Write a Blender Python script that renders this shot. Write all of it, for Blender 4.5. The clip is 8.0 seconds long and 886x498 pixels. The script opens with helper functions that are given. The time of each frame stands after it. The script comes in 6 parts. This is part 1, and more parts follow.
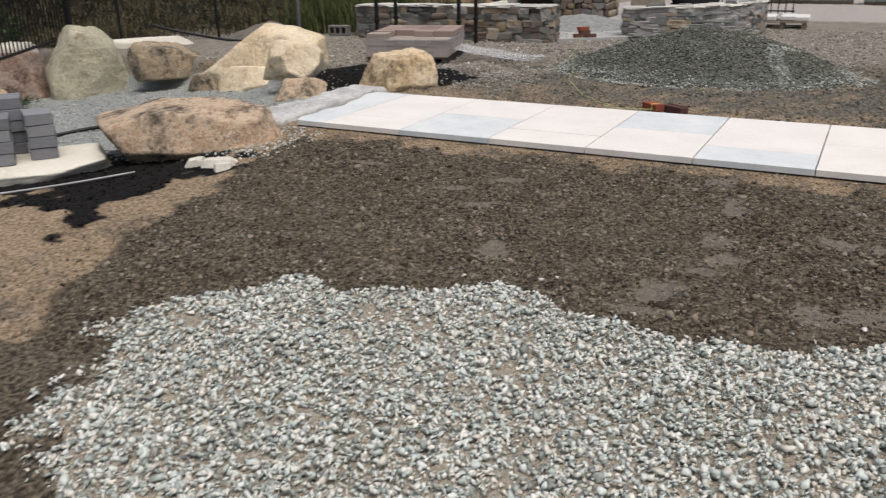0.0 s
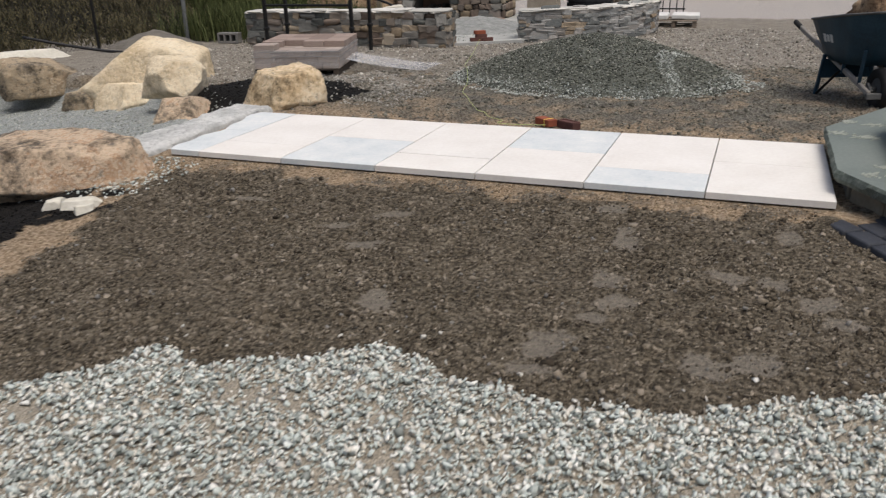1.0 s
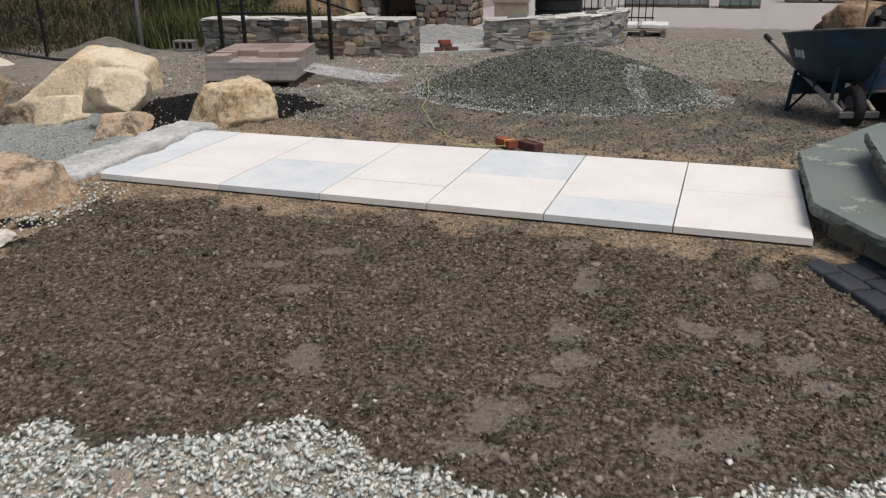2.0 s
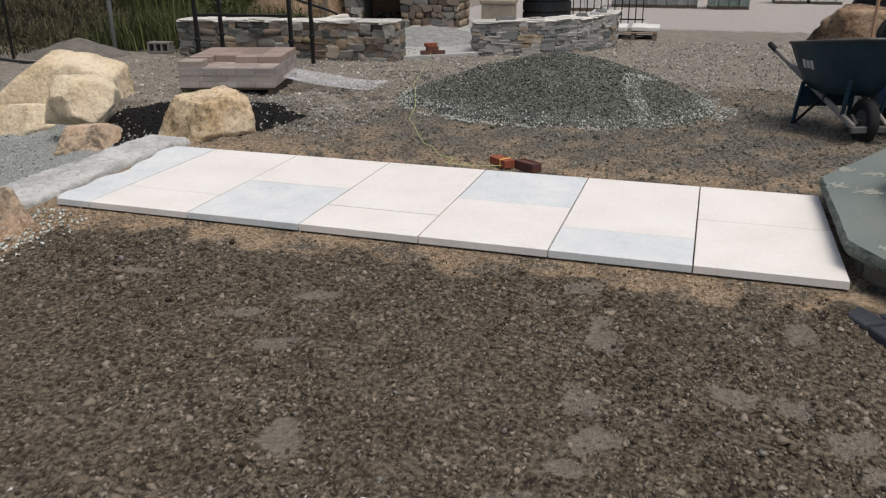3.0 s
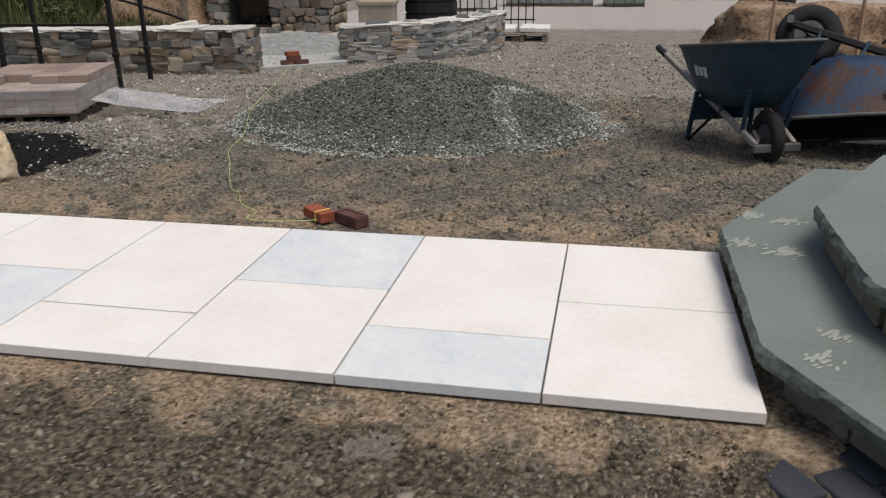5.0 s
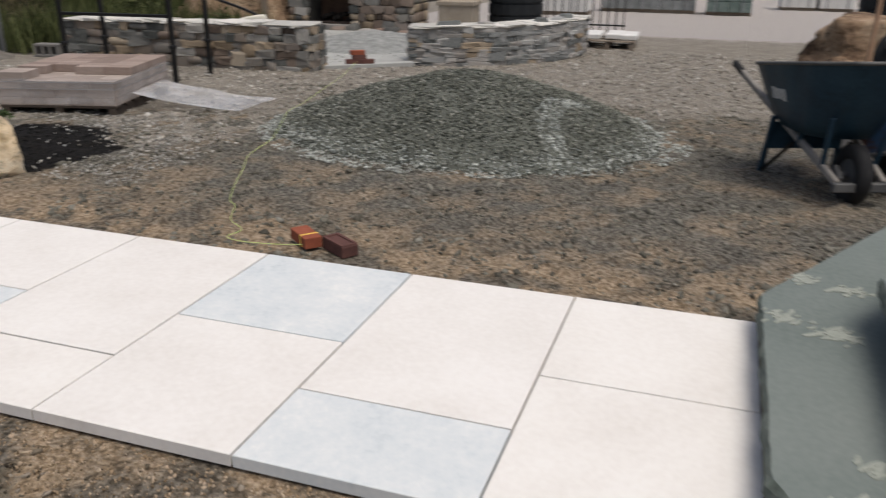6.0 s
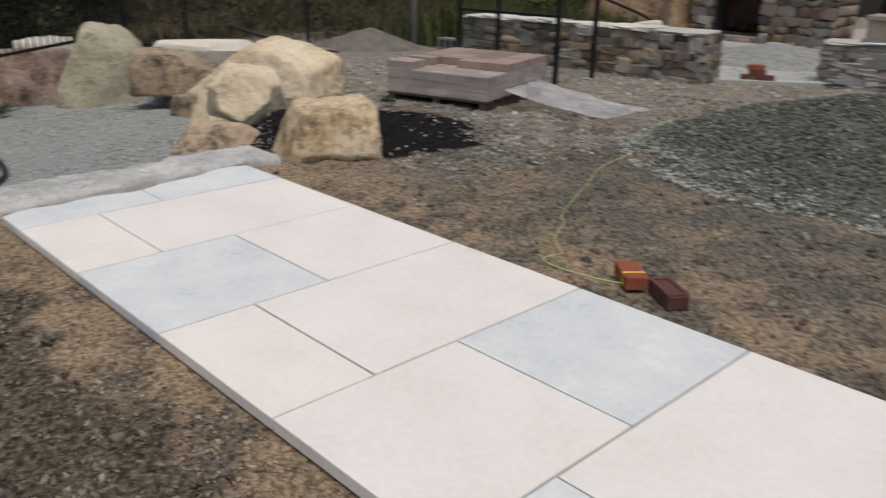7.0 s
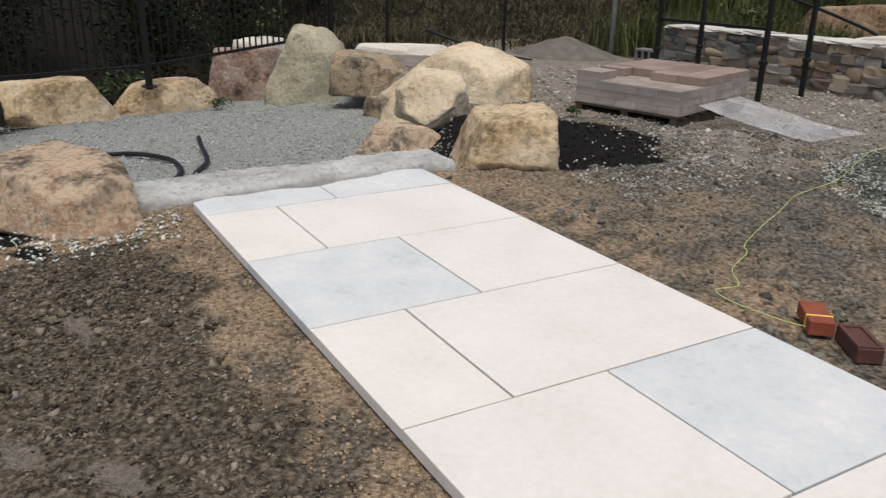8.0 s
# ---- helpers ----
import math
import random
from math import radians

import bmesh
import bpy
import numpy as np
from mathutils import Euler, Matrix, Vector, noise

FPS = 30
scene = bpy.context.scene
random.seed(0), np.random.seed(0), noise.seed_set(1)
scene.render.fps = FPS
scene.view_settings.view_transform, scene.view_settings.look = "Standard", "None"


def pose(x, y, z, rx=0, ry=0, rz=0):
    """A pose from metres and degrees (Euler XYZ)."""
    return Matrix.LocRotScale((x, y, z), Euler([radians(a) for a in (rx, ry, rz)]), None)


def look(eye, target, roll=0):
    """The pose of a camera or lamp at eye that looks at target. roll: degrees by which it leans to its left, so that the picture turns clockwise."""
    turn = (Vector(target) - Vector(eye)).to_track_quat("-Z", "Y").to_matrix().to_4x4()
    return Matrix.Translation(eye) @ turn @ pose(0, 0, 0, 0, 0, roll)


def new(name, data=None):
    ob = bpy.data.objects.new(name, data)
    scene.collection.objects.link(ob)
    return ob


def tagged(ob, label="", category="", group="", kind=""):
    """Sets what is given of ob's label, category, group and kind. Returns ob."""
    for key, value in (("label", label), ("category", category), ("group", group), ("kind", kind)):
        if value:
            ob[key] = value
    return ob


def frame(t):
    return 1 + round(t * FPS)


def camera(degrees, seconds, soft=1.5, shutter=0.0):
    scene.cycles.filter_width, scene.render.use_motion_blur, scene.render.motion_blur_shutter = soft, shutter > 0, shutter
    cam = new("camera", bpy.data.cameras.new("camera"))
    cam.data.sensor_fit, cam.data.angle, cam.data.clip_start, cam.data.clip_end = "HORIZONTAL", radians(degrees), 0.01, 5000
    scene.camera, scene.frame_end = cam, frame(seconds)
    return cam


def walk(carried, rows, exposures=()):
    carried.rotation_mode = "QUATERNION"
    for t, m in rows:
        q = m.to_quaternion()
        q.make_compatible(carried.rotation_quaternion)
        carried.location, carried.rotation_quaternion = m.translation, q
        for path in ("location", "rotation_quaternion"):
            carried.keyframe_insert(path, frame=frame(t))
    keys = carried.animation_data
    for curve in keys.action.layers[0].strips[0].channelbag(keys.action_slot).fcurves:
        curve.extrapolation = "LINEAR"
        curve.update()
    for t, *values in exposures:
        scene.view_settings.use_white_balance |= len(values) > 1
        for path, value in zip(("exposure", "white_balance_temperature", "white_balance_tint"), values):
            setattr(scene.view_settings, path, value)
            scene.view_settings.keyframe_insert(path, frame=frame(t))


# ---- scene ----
cam = camera(57.5, 8.0, soft=1.2, shutter=0.38)
PATH = [
    (0, (-0.529, -5.434, 1.392), (-1.403, -3.776, 0.695), -0.9),
    (0.5, (-0.545, -5.262, 1.432), (-1.308, -3.553, 0.726), -1.3),
    (1, (-0.516, -5.035, 1.54), (-1.198, -3.295, 0.827), -1.3),
    (1.5, (-0.485, -4.756, 1.578), (-1.123, -3.0, 0.866), -0.7),
    (1.7, (-0.49, -4.684, 1.578), (-1.122, -2.923, 0.87), -0.7),
    (2.8, (-0.748, -4.148, 1.614), (-1.332, -2.372, 0.905), -0.4),
    (3, (-0.772, -4.06, 1.626), (-1.351, -2.284, 0.913), -0.3),
    (3.5, (-0.877, -3.635, 1.566), (-1.432, -1.853, 0.848), -0.5),
    (4, (-0.899, -3.173, 1.536), (-1.396, -1.376, 0.814), -0.8),
    (4.5, (-0.775, -2.769, 1.574), (-1.19, -0.949, 0.857), -0.9),
    (4.7, (-0.685, -2.649, 1.557), (-1.072, -0.821, 0.844), -0.9),
    (5.8, (-0.294, -1.85, 1.488), (-0.793, -0.048, 0.778), 0.4),
    (6, (-0.25, -1.714, 1.488), (-0.857, 0.054, 0.777), 0.5),
    (6.5, (-0.282, -1.328, 1.434), (-1.269, 0.26, 0.725), 0.7),
    (7, (-0.399, -1.076, 1.386), (-1.754, 0.216, 0.683), 1.0),
    (7.5, (-0.428, -0.958, 1.39), (-1.975, 0.1, 0.693), 1.1),
    (8, (-0.429, -0.922, 1.373), (-2.057, 0.01, 0.68), 1.1),
]
walk(cam, [(t, look(eye, target, roll)) for t, eye, target, roll in PATH],
     [(0, .0), (1.5, -.06), (3.5, -.14), (4, -.2), (4.5, -.12), (6, -.09), (6.5, -.2), (7, -.3), (8, -.14)])

# ---- light: an overcast day ----
world = bpy.data.worlds.new("overcast_sky")
scene.world = world
world.use_nodes = True
wn = world.node_tree.nodes
sky = wn.new("ShaderNodeTexSky")
sky.sky_type = 'NISHITA'
sky.sun_disc = False
sky.sun_elevation, sky.sun_rotation = radians(70), radians(123)
sky.air_density, sky.dust_density, sky.ozone_density = 1.0, 6.0, 1.0
world.node_tree.links.new(sky.outputs[0], wn["Background"].inputs[0])
wn["Background"].inputs[1].default_value = 0.128
sun = new("sun", bpy.data.lights.new("sun", "SUN"))
sun.data.energy, sun.data.angle, sun.data.color = 1.85, radians(32), (1.0, 0.98, 0.95)
sun.matrix_world = look((2.8, -1.8, 9), (0, 0, 0))


# ---- materials ----
def material(name, colors, rough=0.85, metal=0.0, scale=6.0, fine=60.0, bump=0.3, bump_dist=0.01, island=0.0, each=0.0,
             coord="Object", extra=None, spec=0.3, span=(.28, .72)):
    """Procedural surface: two scales of noise mix the colours; island and each vary it from piece to piece."""
    m = bpy.data.materials.new(name)
    m.use_nodes = True
    nt = m.node_tree
    N, L = nt.nodes, nt.links
    b = N["Principled BSDF"]
    b.inputs["Roughness"].default_value, b.inputs["Metallic"].default_value = rough, metal
    b.inputs["Specular IOR Level"].default_value = spec
    tc = N.new("ShaderNodeTexCoord")
    n1 = N.new("ShaderNodeTexNoise")
    n1.inputs["Scale"].default_value, n1.inputs["Detail"].default_value = scale, 5
    n2 = N.new("ShaderNodeTexNoise")
    n2.inputs["Scale"].default_value, n2.inputs["Detail"].default_value = fine, 4
    for n in (n1, n2):
        L.new(tc.outputs[coord], n.inputs["Vector"])
    mix = N.new("ShaderNodeMath")
    mix.operation = "MULTIPLY_ADD"
    mix.inputs[1].default_value = 0.4
    L.new(n2.outputs[0], mix.inputs[0])
    sub = N.new("ShaderNodeMath")
    sub.operation = "MULTIPLY"
    sub.inputs[1].default_value = 0.6
    L.new(n1.outputs[0], sub.inputs[0])
    L.new(sub.outputs[0], mix.inputs[2])
    last = mix.outputs[0]
    if island or each:
        if island:
            src = N.new("ShaderNodeNewGeometry").outputs["Random Per Island"]
        else:
            src = N.new("ShaderNodeObjectInfo").outputs["Random"]
        k = island or each
        mm = N.new("ShaderNodeMix")
        mm.inputs[0].default_value = k
        L.new(last, mm.inputs[2])
        mr = N.new("ShaderNodeMapRange")
        mr.inputs[3].default_value, mr.inputs[4].default_value = 0.2, 0.8
        L.new(src, mr.inputs[0])
        L.new(mr.outputs[0], mm.inputs[3])
        last = mm.outputs[0]
    ramp = N.new("ShaderNodeValToRGB")
    els = ramp.color_ramp.elements
    lo, hi = span
    for i, c in enumerate(colors):
        p = lo + (hi - lo) * i / max(1, len(colors) - 1)
        e = els[i] if i < 2 else els.new(p)
        e.position, e.color = p, (*c, 1)
    L.new(last, ramp.inputs[0])
    L.new(ramp.outputs[0], b.inputs["Base Color"])
    if bump:
        bp = N.new("ShaderNodeBump")
        bp.inputs["Strength"].default_value, bp.inputs["Distance"].default_value = bump, bump_dist
        L.new(mix.outputs[0], bp.inputs["Height"])
        L.new(bp.outputs[0], b.inputs["Normal"])
    if extra:
        extra(m, N, L, b, ramp, tc)
    return m


def rock(name, colors, scale=1.8, pit=.5, dark=.35):
    """Split stone: blotched colour, dark pits and stains, and a coarse broken relief."""
    def more(m, N, L, b, ramp, tc):
        big = N.new("ShaderNodeTexNoise")
        big.inputs["Scale"].default_value, big.inputs["Detail"].default_value, big.inputs["Roughness"].default_value = 2.6, 12, .72
        big.inputs["Distortion"].default_value = .15
        L.new(tc.outputs["Object"], big.inputs["Vector"])
        st = N.new("ShaderNodeMapRange")
        st.inputs[1].default_value, st.inputs[2].default_value, st.inputs[3].default_value, st.inputs[4].default_value = .385, .475, dark + .12, 1
        L.new(big.outputs[0], st.inputs[0])
        pits = N.new("ShaderNodeTexNoise")
        pits.inputs["Scale"].default_value, pits.inputs["Detail"].default_value, pits.inputs["Roughness"].default_value = 17, 8, .75
        L.new(tc.outputs["Object"], pits.inputs["Vector"])
        pr = N.new("ShaderNodeMapRange")
        pr.inputs[1].default_value, pr.inputs[2].default_value, pr.inputs[3].default_value, pr.inputs[4].default_value = .36, .46, pit, 1
        L.new(pits.outputs[0], pr.inputs[0])
        mu = N.new("ShaderNodeMath")
        mu.operation = "MULTIPLY"
        L.new(st.outputs[0], mu.inputs[0])
        L.new(pr.outputs[0], mu.inputs[1])
        mx = N.new("ShaderNodeMix")
        mx.data_type, mx.blend_type = "RGBA", "MULTIPLY"
        mx.inputs[0].default_value = 1
        L.new(ramp.outputs[0], mx.inputs[6])
        L.new(mu.outputs[0], mx.inputs[7])
        L.new(mx.outputs[2], b.inputs["Base Color"])
        ad = N.new("ShaderNodeMath")
        ad.operation = "MULTIPLY_ADD"
        ad.inputs[1].default_value = .35
        L.new(pits.outputs[0], ad.inputs[0])
        L.new(big.outputs[0], ad.inputs[2])
        bp = N.new("ShaderNodeBump")
        bp.inputs["Strength"].default_value, bp.inputs["Distance"].default_value = .9, .085
        L.new(ad.outputs[0], bp.inputs["Height"])
        L.new(bp.outputs[0], b.inputs["Normal"])
    return material(name, colors, .92, scale=scale, fine=26, bump=0, extra=more, span=(.37, .63))


M_PINK = material("warm_white_slab", [(0.603, 0.570, 0.527), (0.649, 0.620, 0.578), (0.691, 0.665, 0.625), (0.719, 0.698, 0.660)], .75, scale=2.6, fine=38, bump=.15, bump_dist=.003)
M_ROSE = material("rosy_white_slab", [(0.607, 0.574, 0.527), (0.654, 0.623, 0.577), (0.696, 0.669, 0.624), (0.723, 0.703, 0.661)], .75, scale=2.6, fine=38, bump=.15, bump_dist=.003)
M_BLUE = material("blue_grey_slab", [(0.447, 0.484, 0.496), (0.541, 0.570, 0.573), (0.598, 0.614, 0.605), (0.686, 0.681, 0.650)], .75, scale=5, fine=42, bump=.15, bump_dist=.003)
M_GRAVEL = material("crushed_stone", [(0.212, 0.229, 0.207), (0.382, 0.416, 0.382), (0.488, 0.534, 0.496), (0.615, 0.643, 0.600), (0.530, 0.496, 0.420), (0.700, 0.692, 0.638)], .9, scale=5, fine=80, island=.8, bump=.2)
M_CLOD = material("soil_crumb", [(0.028, 0.022, 0.017), (0.083, 0.068, 0.048), (0.151, 0.126, 0.093), (0.276, 0.237, 0.187)], .97, scale=5, fine=80, island=.68, bump=.4, spec=.1)
M_YARDCLOD = material("yard_crumb", [(0.059, 0.054, 0.043), (0.107, 0.100, 0.079), (0.161, 0.152, 0.125), (0.253, 0.245, 0.206)], .97, scale=5, fine=80, island=.6, bump=.4, spec=.1)
M_SANDCRUMB = material("sand_crumb", [(0.110, 0.081, 0.050), (0.267, 0.194, 0.122), (0.414, 0.333, 0.243)], .97, scale=5, fine=80, island=.7, bump=.3, spec=.1)
M_SOILPEB = material("grey_pebble", [(0.102, 0.093, 0.081), (0.162, 0.153, 0.136), (0.255, 0.242, 0.221)], .9, scale=5, fine=60, island=.6, bump=.2)
M_YARDPEB = material("yard_pebble", [(0.113, 0.101, 0.083), (0.239, 0.217, 0.185), (0.389, 0.362, 0.316), (0.589, 0.558, 0.502)], .95, scale=5, fine=60, island=.65, bump=.2, spec=.1)
M_YARDPALE = material("pale_grit", [(.20, .19, .165), (.34, .325, .29), (.48, .465, .42)], .9, scale=5, fine=60, island=.6, bump=.2)
M_PALE = material("pale_pebble", [(.34, .33, .29), (.50, .48, .43), (.62, .60, .55)], .85, scale=5, fine=60, island=.6, bump=.2)
M_PILESTONE = material("green_grey_chip", [(0.032, 0.034, 0.027), (0.085, 0.089, 0.072), (0.150, 0.155, 0.128), (0.33, 0.33, 0.288)], .95, scale=3, fine=60, island=.72, bump=.2, spec=.15)
M_BEDSTONE = material("bed_chip", [(0.179, 0.188, 0.168), (0.319, 0.331, 0.300), (0.510, 0.512, 0.462)], .9, scale=3, fine=60, island=.7, bump=.2)
M_MULCH = material("black_mulch", [(.003, .003, .003), (.008, .0075, .007), (.018, .017, .015)], .97, scale=8, fine=60, island=.6, bump=.5, spec=.1)
M_BOULDER = rock("tan_boulder", [(0.391, 0.275, 0.152), (0.608, 0.460, 0.280), (0.731, 0.585, 0.389), (0.783, 0.670, 0.494)], 2.0, .36, .42)
M_BOULDER2 = rock("pale_boulder", [(0.571, 0.450, 0.285), (0.734, 0.604, 0.414), (0.796, 0.683, 0.497), (0.816, 0.713, 0.543)], 1.5, .72, .7)
M_BOULDERB = rock("brown_boulder", [(.17, .15, .12), (.30, .245, .175), (.43, .345, .235), (.36, .27, .175), (.56, .47, .345)], 2.2, .42, .2)
M_BOULDER3 = rock("rusty_boulder", [(0.191, 0.170, 0.141), (0.363, 0.287, 0.209), (0.555, 0.425, 0.295), (0.622, 0.489, 0.354), (0.498, 0.318, 0.192), (0.631, 0.529, 0.410)], 2.2, .42, .16)
M_BOULDERG = rock("grey_green_boulder", [(.36, .33, .23), (.47, .44, .32), (.55, .52, .40)], 1.8, .7, .6)
M_BOULDERR = rock("dark_red_boulder", [(.20, .13, .10), (.38, .27, .21), (.52, .43, .36)], 3, .4, .25)
M_CAP = material("pale_flat_rock", [(.42, .39, .32), (.58, .55, .47), (.66, .63, .56)], .9, scale=3, fine=30, bump=.4)
M_CURB = rock("grey_granite", [(.43, .435, .415), (.55, .55, .525), (.69, .685, .655)], 4.5, .62, .74)
M_BLUESTONE = material("green_bluestone", [(.105, .125, .112), (.145, .168, .152), (.18, .20, .182)], .7, scale=1.8, fine=40, bump=.2, bump_dist=.004)
M_BLUEEDGE = material("cleft_bluestone_edge", [(.045, .055, .045), (.10, .118, .10), (.16, .175, .15)], .85, scale=14, fine=60, bump=.7, bump_dist=.012)
M_CHALK = material("mortar_smear", [(.22, .24, .205), (.33, .345, .295)], .9, scale=20, fine=90, bump=.2)
M_RISER = material("brown_riser_stone", [(.10, .085, .06), (.19, .16, .115), (.27, .235, .18)], .9, scale=6, fine=40, each=.3, bump=.6)
M_COBBLE = material("charcoal_cobble", [(.016, .018, .023), (.032, .035, .043), (.052, .056, .066)], .75, scale=7, fine=70, each=.25, bump=.4, bump_dist=.004)
M_WALLSTONE = material("fieldstone", [(0.063, 0.066, 0.061), (0.119, 0.121, 0.110), (0.170, 0.168, 0.154), (0.212, 0.173, 0.136), (0.186, 0.183, 0.168), (0.361, 0.345, 0.309)], .9, scale=5, fine=40, each=.75, bump=.6, bump_dist=.015)
M_LEDGESTONE = material("ledge_stone", [(0.094, 0.100, 0.096), (0.182, 0.189, 0.181), (0.259, 0.262, 0.251), (0.275, 0.250, 0.220), (0.374, 0.375, 0.359)], .9, scale=5, fine=40, each=.72, bump=.6, bump_dist=.012)
M_FIRESTONE = material("round_fieldstone", [(0.072, 0.072, 0.067), (0.144, 0.140, 0.126), (0.243, 0.225, 0.194), (0.180, 0.122, 0.095), (0.324, 0.310, 0.279)], .9, scale=5, fine=40, each=.85, bump=.5, bump_dist=.012)
M_CORE = material("dark_joint", [(.03, .03, .027), (.07, .066, .058)], .95, scale=10, fine=60, bump=.4)
M_BROWNSTONE = material("brown_fieldstone", [(0.071, 0.055, 0.043), (0.138, 0.105, 0.082), (0.199, 0.155, 0.122), (0.152, 0.135, 0.118)], .9, scale=5, fine=40, each=.7, bump=.6, bump_dist=.015)
M_TANSTONE = material("tan_fieldstone", [(.19, .145, .095), (.29, .23, .16), (.38, .325, .25)], .9, scale=5, fine=40, each=.7, bump=.6, bump_dist=.015)
M_WALLCAP = material("pale_cap_stone", [(.32, .315, .285), (.48, .465, .42), (.62, .60, .55)], .9, scale=5, fine=40, each=.5, bump=.6)
M_PAVER = material("rose_paver", [(.165, .122, .10), (.25, .19, .158), (.33, .268, .23)], .9, scale=5, fine=90, each=.5, bump=.3, bump_dist=.003)
M_PAVERPALE = material("dusty_rose_paver", [(.22, .18, .155), (.30, .25, .215), (.37, .315, .275)], .9, scale=5, fine=90, each=.5, bump=.3, bump_dist=.003)
M_GREYPAVER = material("grey_paver", [(.13, .135, .145), (.19, .195, .205), (.25, .255, .26)], .9, scale=5, fine=90, each=.5, bump=.3, bump_dist=.003)
M_BRICK = material("red_brick", [(.13, .036, .02), (.235, .066, .034), (.31, .10, .052)], .85, scale=9, fine=90, each=.2, bump=.3, bump_dist=.003)
M_BRICKD = material("dark_brick", [(.055, .024, .02), (.10, .045, .037), (.15, .07, .055)], .85, scale=9, fine=90, each=.2, bump=.3, bump_dist=.003)
M_WOOD = material("weathered_wood", [(.10, .08, .06), (.20, .16, .12), (.28, .24, .19)], .85, scale=9, fine=60, each=.3, bump=.4)
M_HANDLE = material("pale_ash_handle", [(0.161, 0.149, 0.130), (0.236, 0.217, 0.192), (0.285, 0.267, 0.239)], .75, scale=7, fine=70, bump=.3)
M_SHOVEL = material("shovel_ash", [(.42, .25, .15), (.56, .36, .23)], .6, scale=6, fine=60, bump=.15)
M_TRAY = material("blue_painted_steel", [(0.005, 0.019, 0.035), (0.011, 0.040, 0.066), (0.024, 0.064, 0.094)], .5, scale=4, fine=40, bump=.1, spec=.4)
M_TRAYR = material("rusty_blue_steel", [(.005, .016, .036), (.009, .028, .062), (.012, .036, .078), (.032, .016, .014), (.062, .026, .016), (.010, .03, .064)], .6, scale=3.2, fine=30, bump=.25, span=(.36, .64))
# dirty dark steel, taken down to near-black to paint in the tray's inner shade
M_INSIDE = material("shade_dark_dirty_tray", [(.006, .006, .006), (.014, .0135, .0125), (.03, .027, .023)], .8, scale=6, fine=40, bump=.3)
M_RIM = material("grey_tray_rim", [(0.065, 0.065, 0.062), (0.120, 0.117, 0.110)], .6, scale=8, fine=60, bump=.2)
M_PALLET = material("dark_pallet_wood", [(.022, .016, .012), (.045, .034, .026), (.075, .06, .047)], .9, scale=9, fine=60, each=.3, bump=.4)
M_OLDSTEEL = material("grimy_steel", [(.05, .05, .05), (.10, .10, .098), (.15, .148, .14)], .65, .3, scale=10, fine=60, bump=.2)
M_DUST = material("dusty_chip", [(0.249, 0.264, 0.243), (0.411, 0.430, 0.391), (0.572, 0.590, 0.547)], .95, scale=3, fine=60, island=.6, bump=.2, spec=.1)
M_RUBBER = material("black_rubber", [(.008, .008, .009), (.02, .02, .02)], .8, scale=10, fine=60, bump=.3)
M_STEEL = material("dull_steel", [(.22, .225, .23), (.36, .36, .36)], .5, .3, scale=10, fine=60, bump=.2)
M_BLACK = material("black_powder_coat", [(.006, .006, .006), (.012, .012, .012)], .45, scale=10, fine=60, bump=.05)
M_GALV = material("galvanised_post", [(.12, .125, .125), (.19, .195, .19)], .6, .2, scale=10, fine=50, bump=.1)
M_MESHWIRE = material("chain_link_wire", [(.02, .02, .018), (.04, .04, .036)], .7, scale=10, fine=50, bump=0)
M_HOSE = material("black_pipe", [(.008, .008, .009), (.02, .02, .021)], .5, scale=10, fine=60, bump=.1)
M_STRING = material("yellow_green_string", [(.45, .54, .17), (.55, .63, .25)], .8, scale=30, fine=90, bump=.1)
M_STRING2 = material("yellow_string", [(.75, .52, .08), (.85, .62, .14)], .8, scale=30, fine=90, bump=.1)
M_DRYGRASS = material("dry_grass", [(0.041, 0.036, 0.017), (0.090, 0.078, 0.041), (0.149, 0.128, 0.073)], .95, scale=1, fine=9, island=.7, bump=0, spec=.1)
M_GREENGRASS = material("green_grass", [(0.033, 0.041, 0.015), (0.068, 0.081, 0.030), (0.128, 0.141, 0.060)], .95, scale=1, fine=9, island=.7, bump=0, spec=.1)
# near-black leaves: the shade of the bank is put into this colour
M_LEAF = material("shade_dark_leaf", [(0.003, 0.005, 0.002), (0.008, 0.013, 0.005), (0.019, 0.028, 0.010)], .8, scale=1, fine=9, island=.8, bump=0, spec=.1)
M_LEAFW = material("olive_leaf", [(.02, .028, .011), (.05, .062, .024), (.10, .11, .05)], .8, scale=1, fine=9, island=.8, bump=0, spec=.1)
M_LEAFD = material("withered_leaf", [(0.029, 0.031, 0.016), (0.065, 0.065, 0.031), (0.111, 0.091, 0.049), (0.156, 0.124, 0.091)], .9, scale=1, fine=9, island=.8, bump=0, spec=.1)
M_LEAFB = material("bright_leaf", [(.025, .045, .012), (.055, .088, .026), (.09, .13, .05)], .7, scale=1, fine=9, island=.8, bump=0)
M_CONC = material("pale_concrete", [(.26, .262, .245), (.33, .332, .312), (.41, .41, .385)], .9, scale=3, fine=50, bump=.3)
M_TUB = material("tan_concrete_tub", [(.20, .165, .125), (.29, .245, .19), (.34, .30, .24)], .9, scale=6, fine=50, bump=.3)
M_DARKPOT = material("black_plastic", [(.006, .007, .008), (.018, .02, .022)], .5, scale=6, fine=40, bump=.1)
M_WRAP = material("wrapped_grey_block", [(.10, .11, .11), (.20, .21, .205), (.30, .31, .30)], .5, scale=5, fine=30, each=.3, bump=.2)
M_GREENWRAP = material("green_wrapped_block", [(.06, .09, .08), (.13, .17, .15), (.24, .28, .26)], .5, scale=5, fine=30, each=.3, bump=.2)
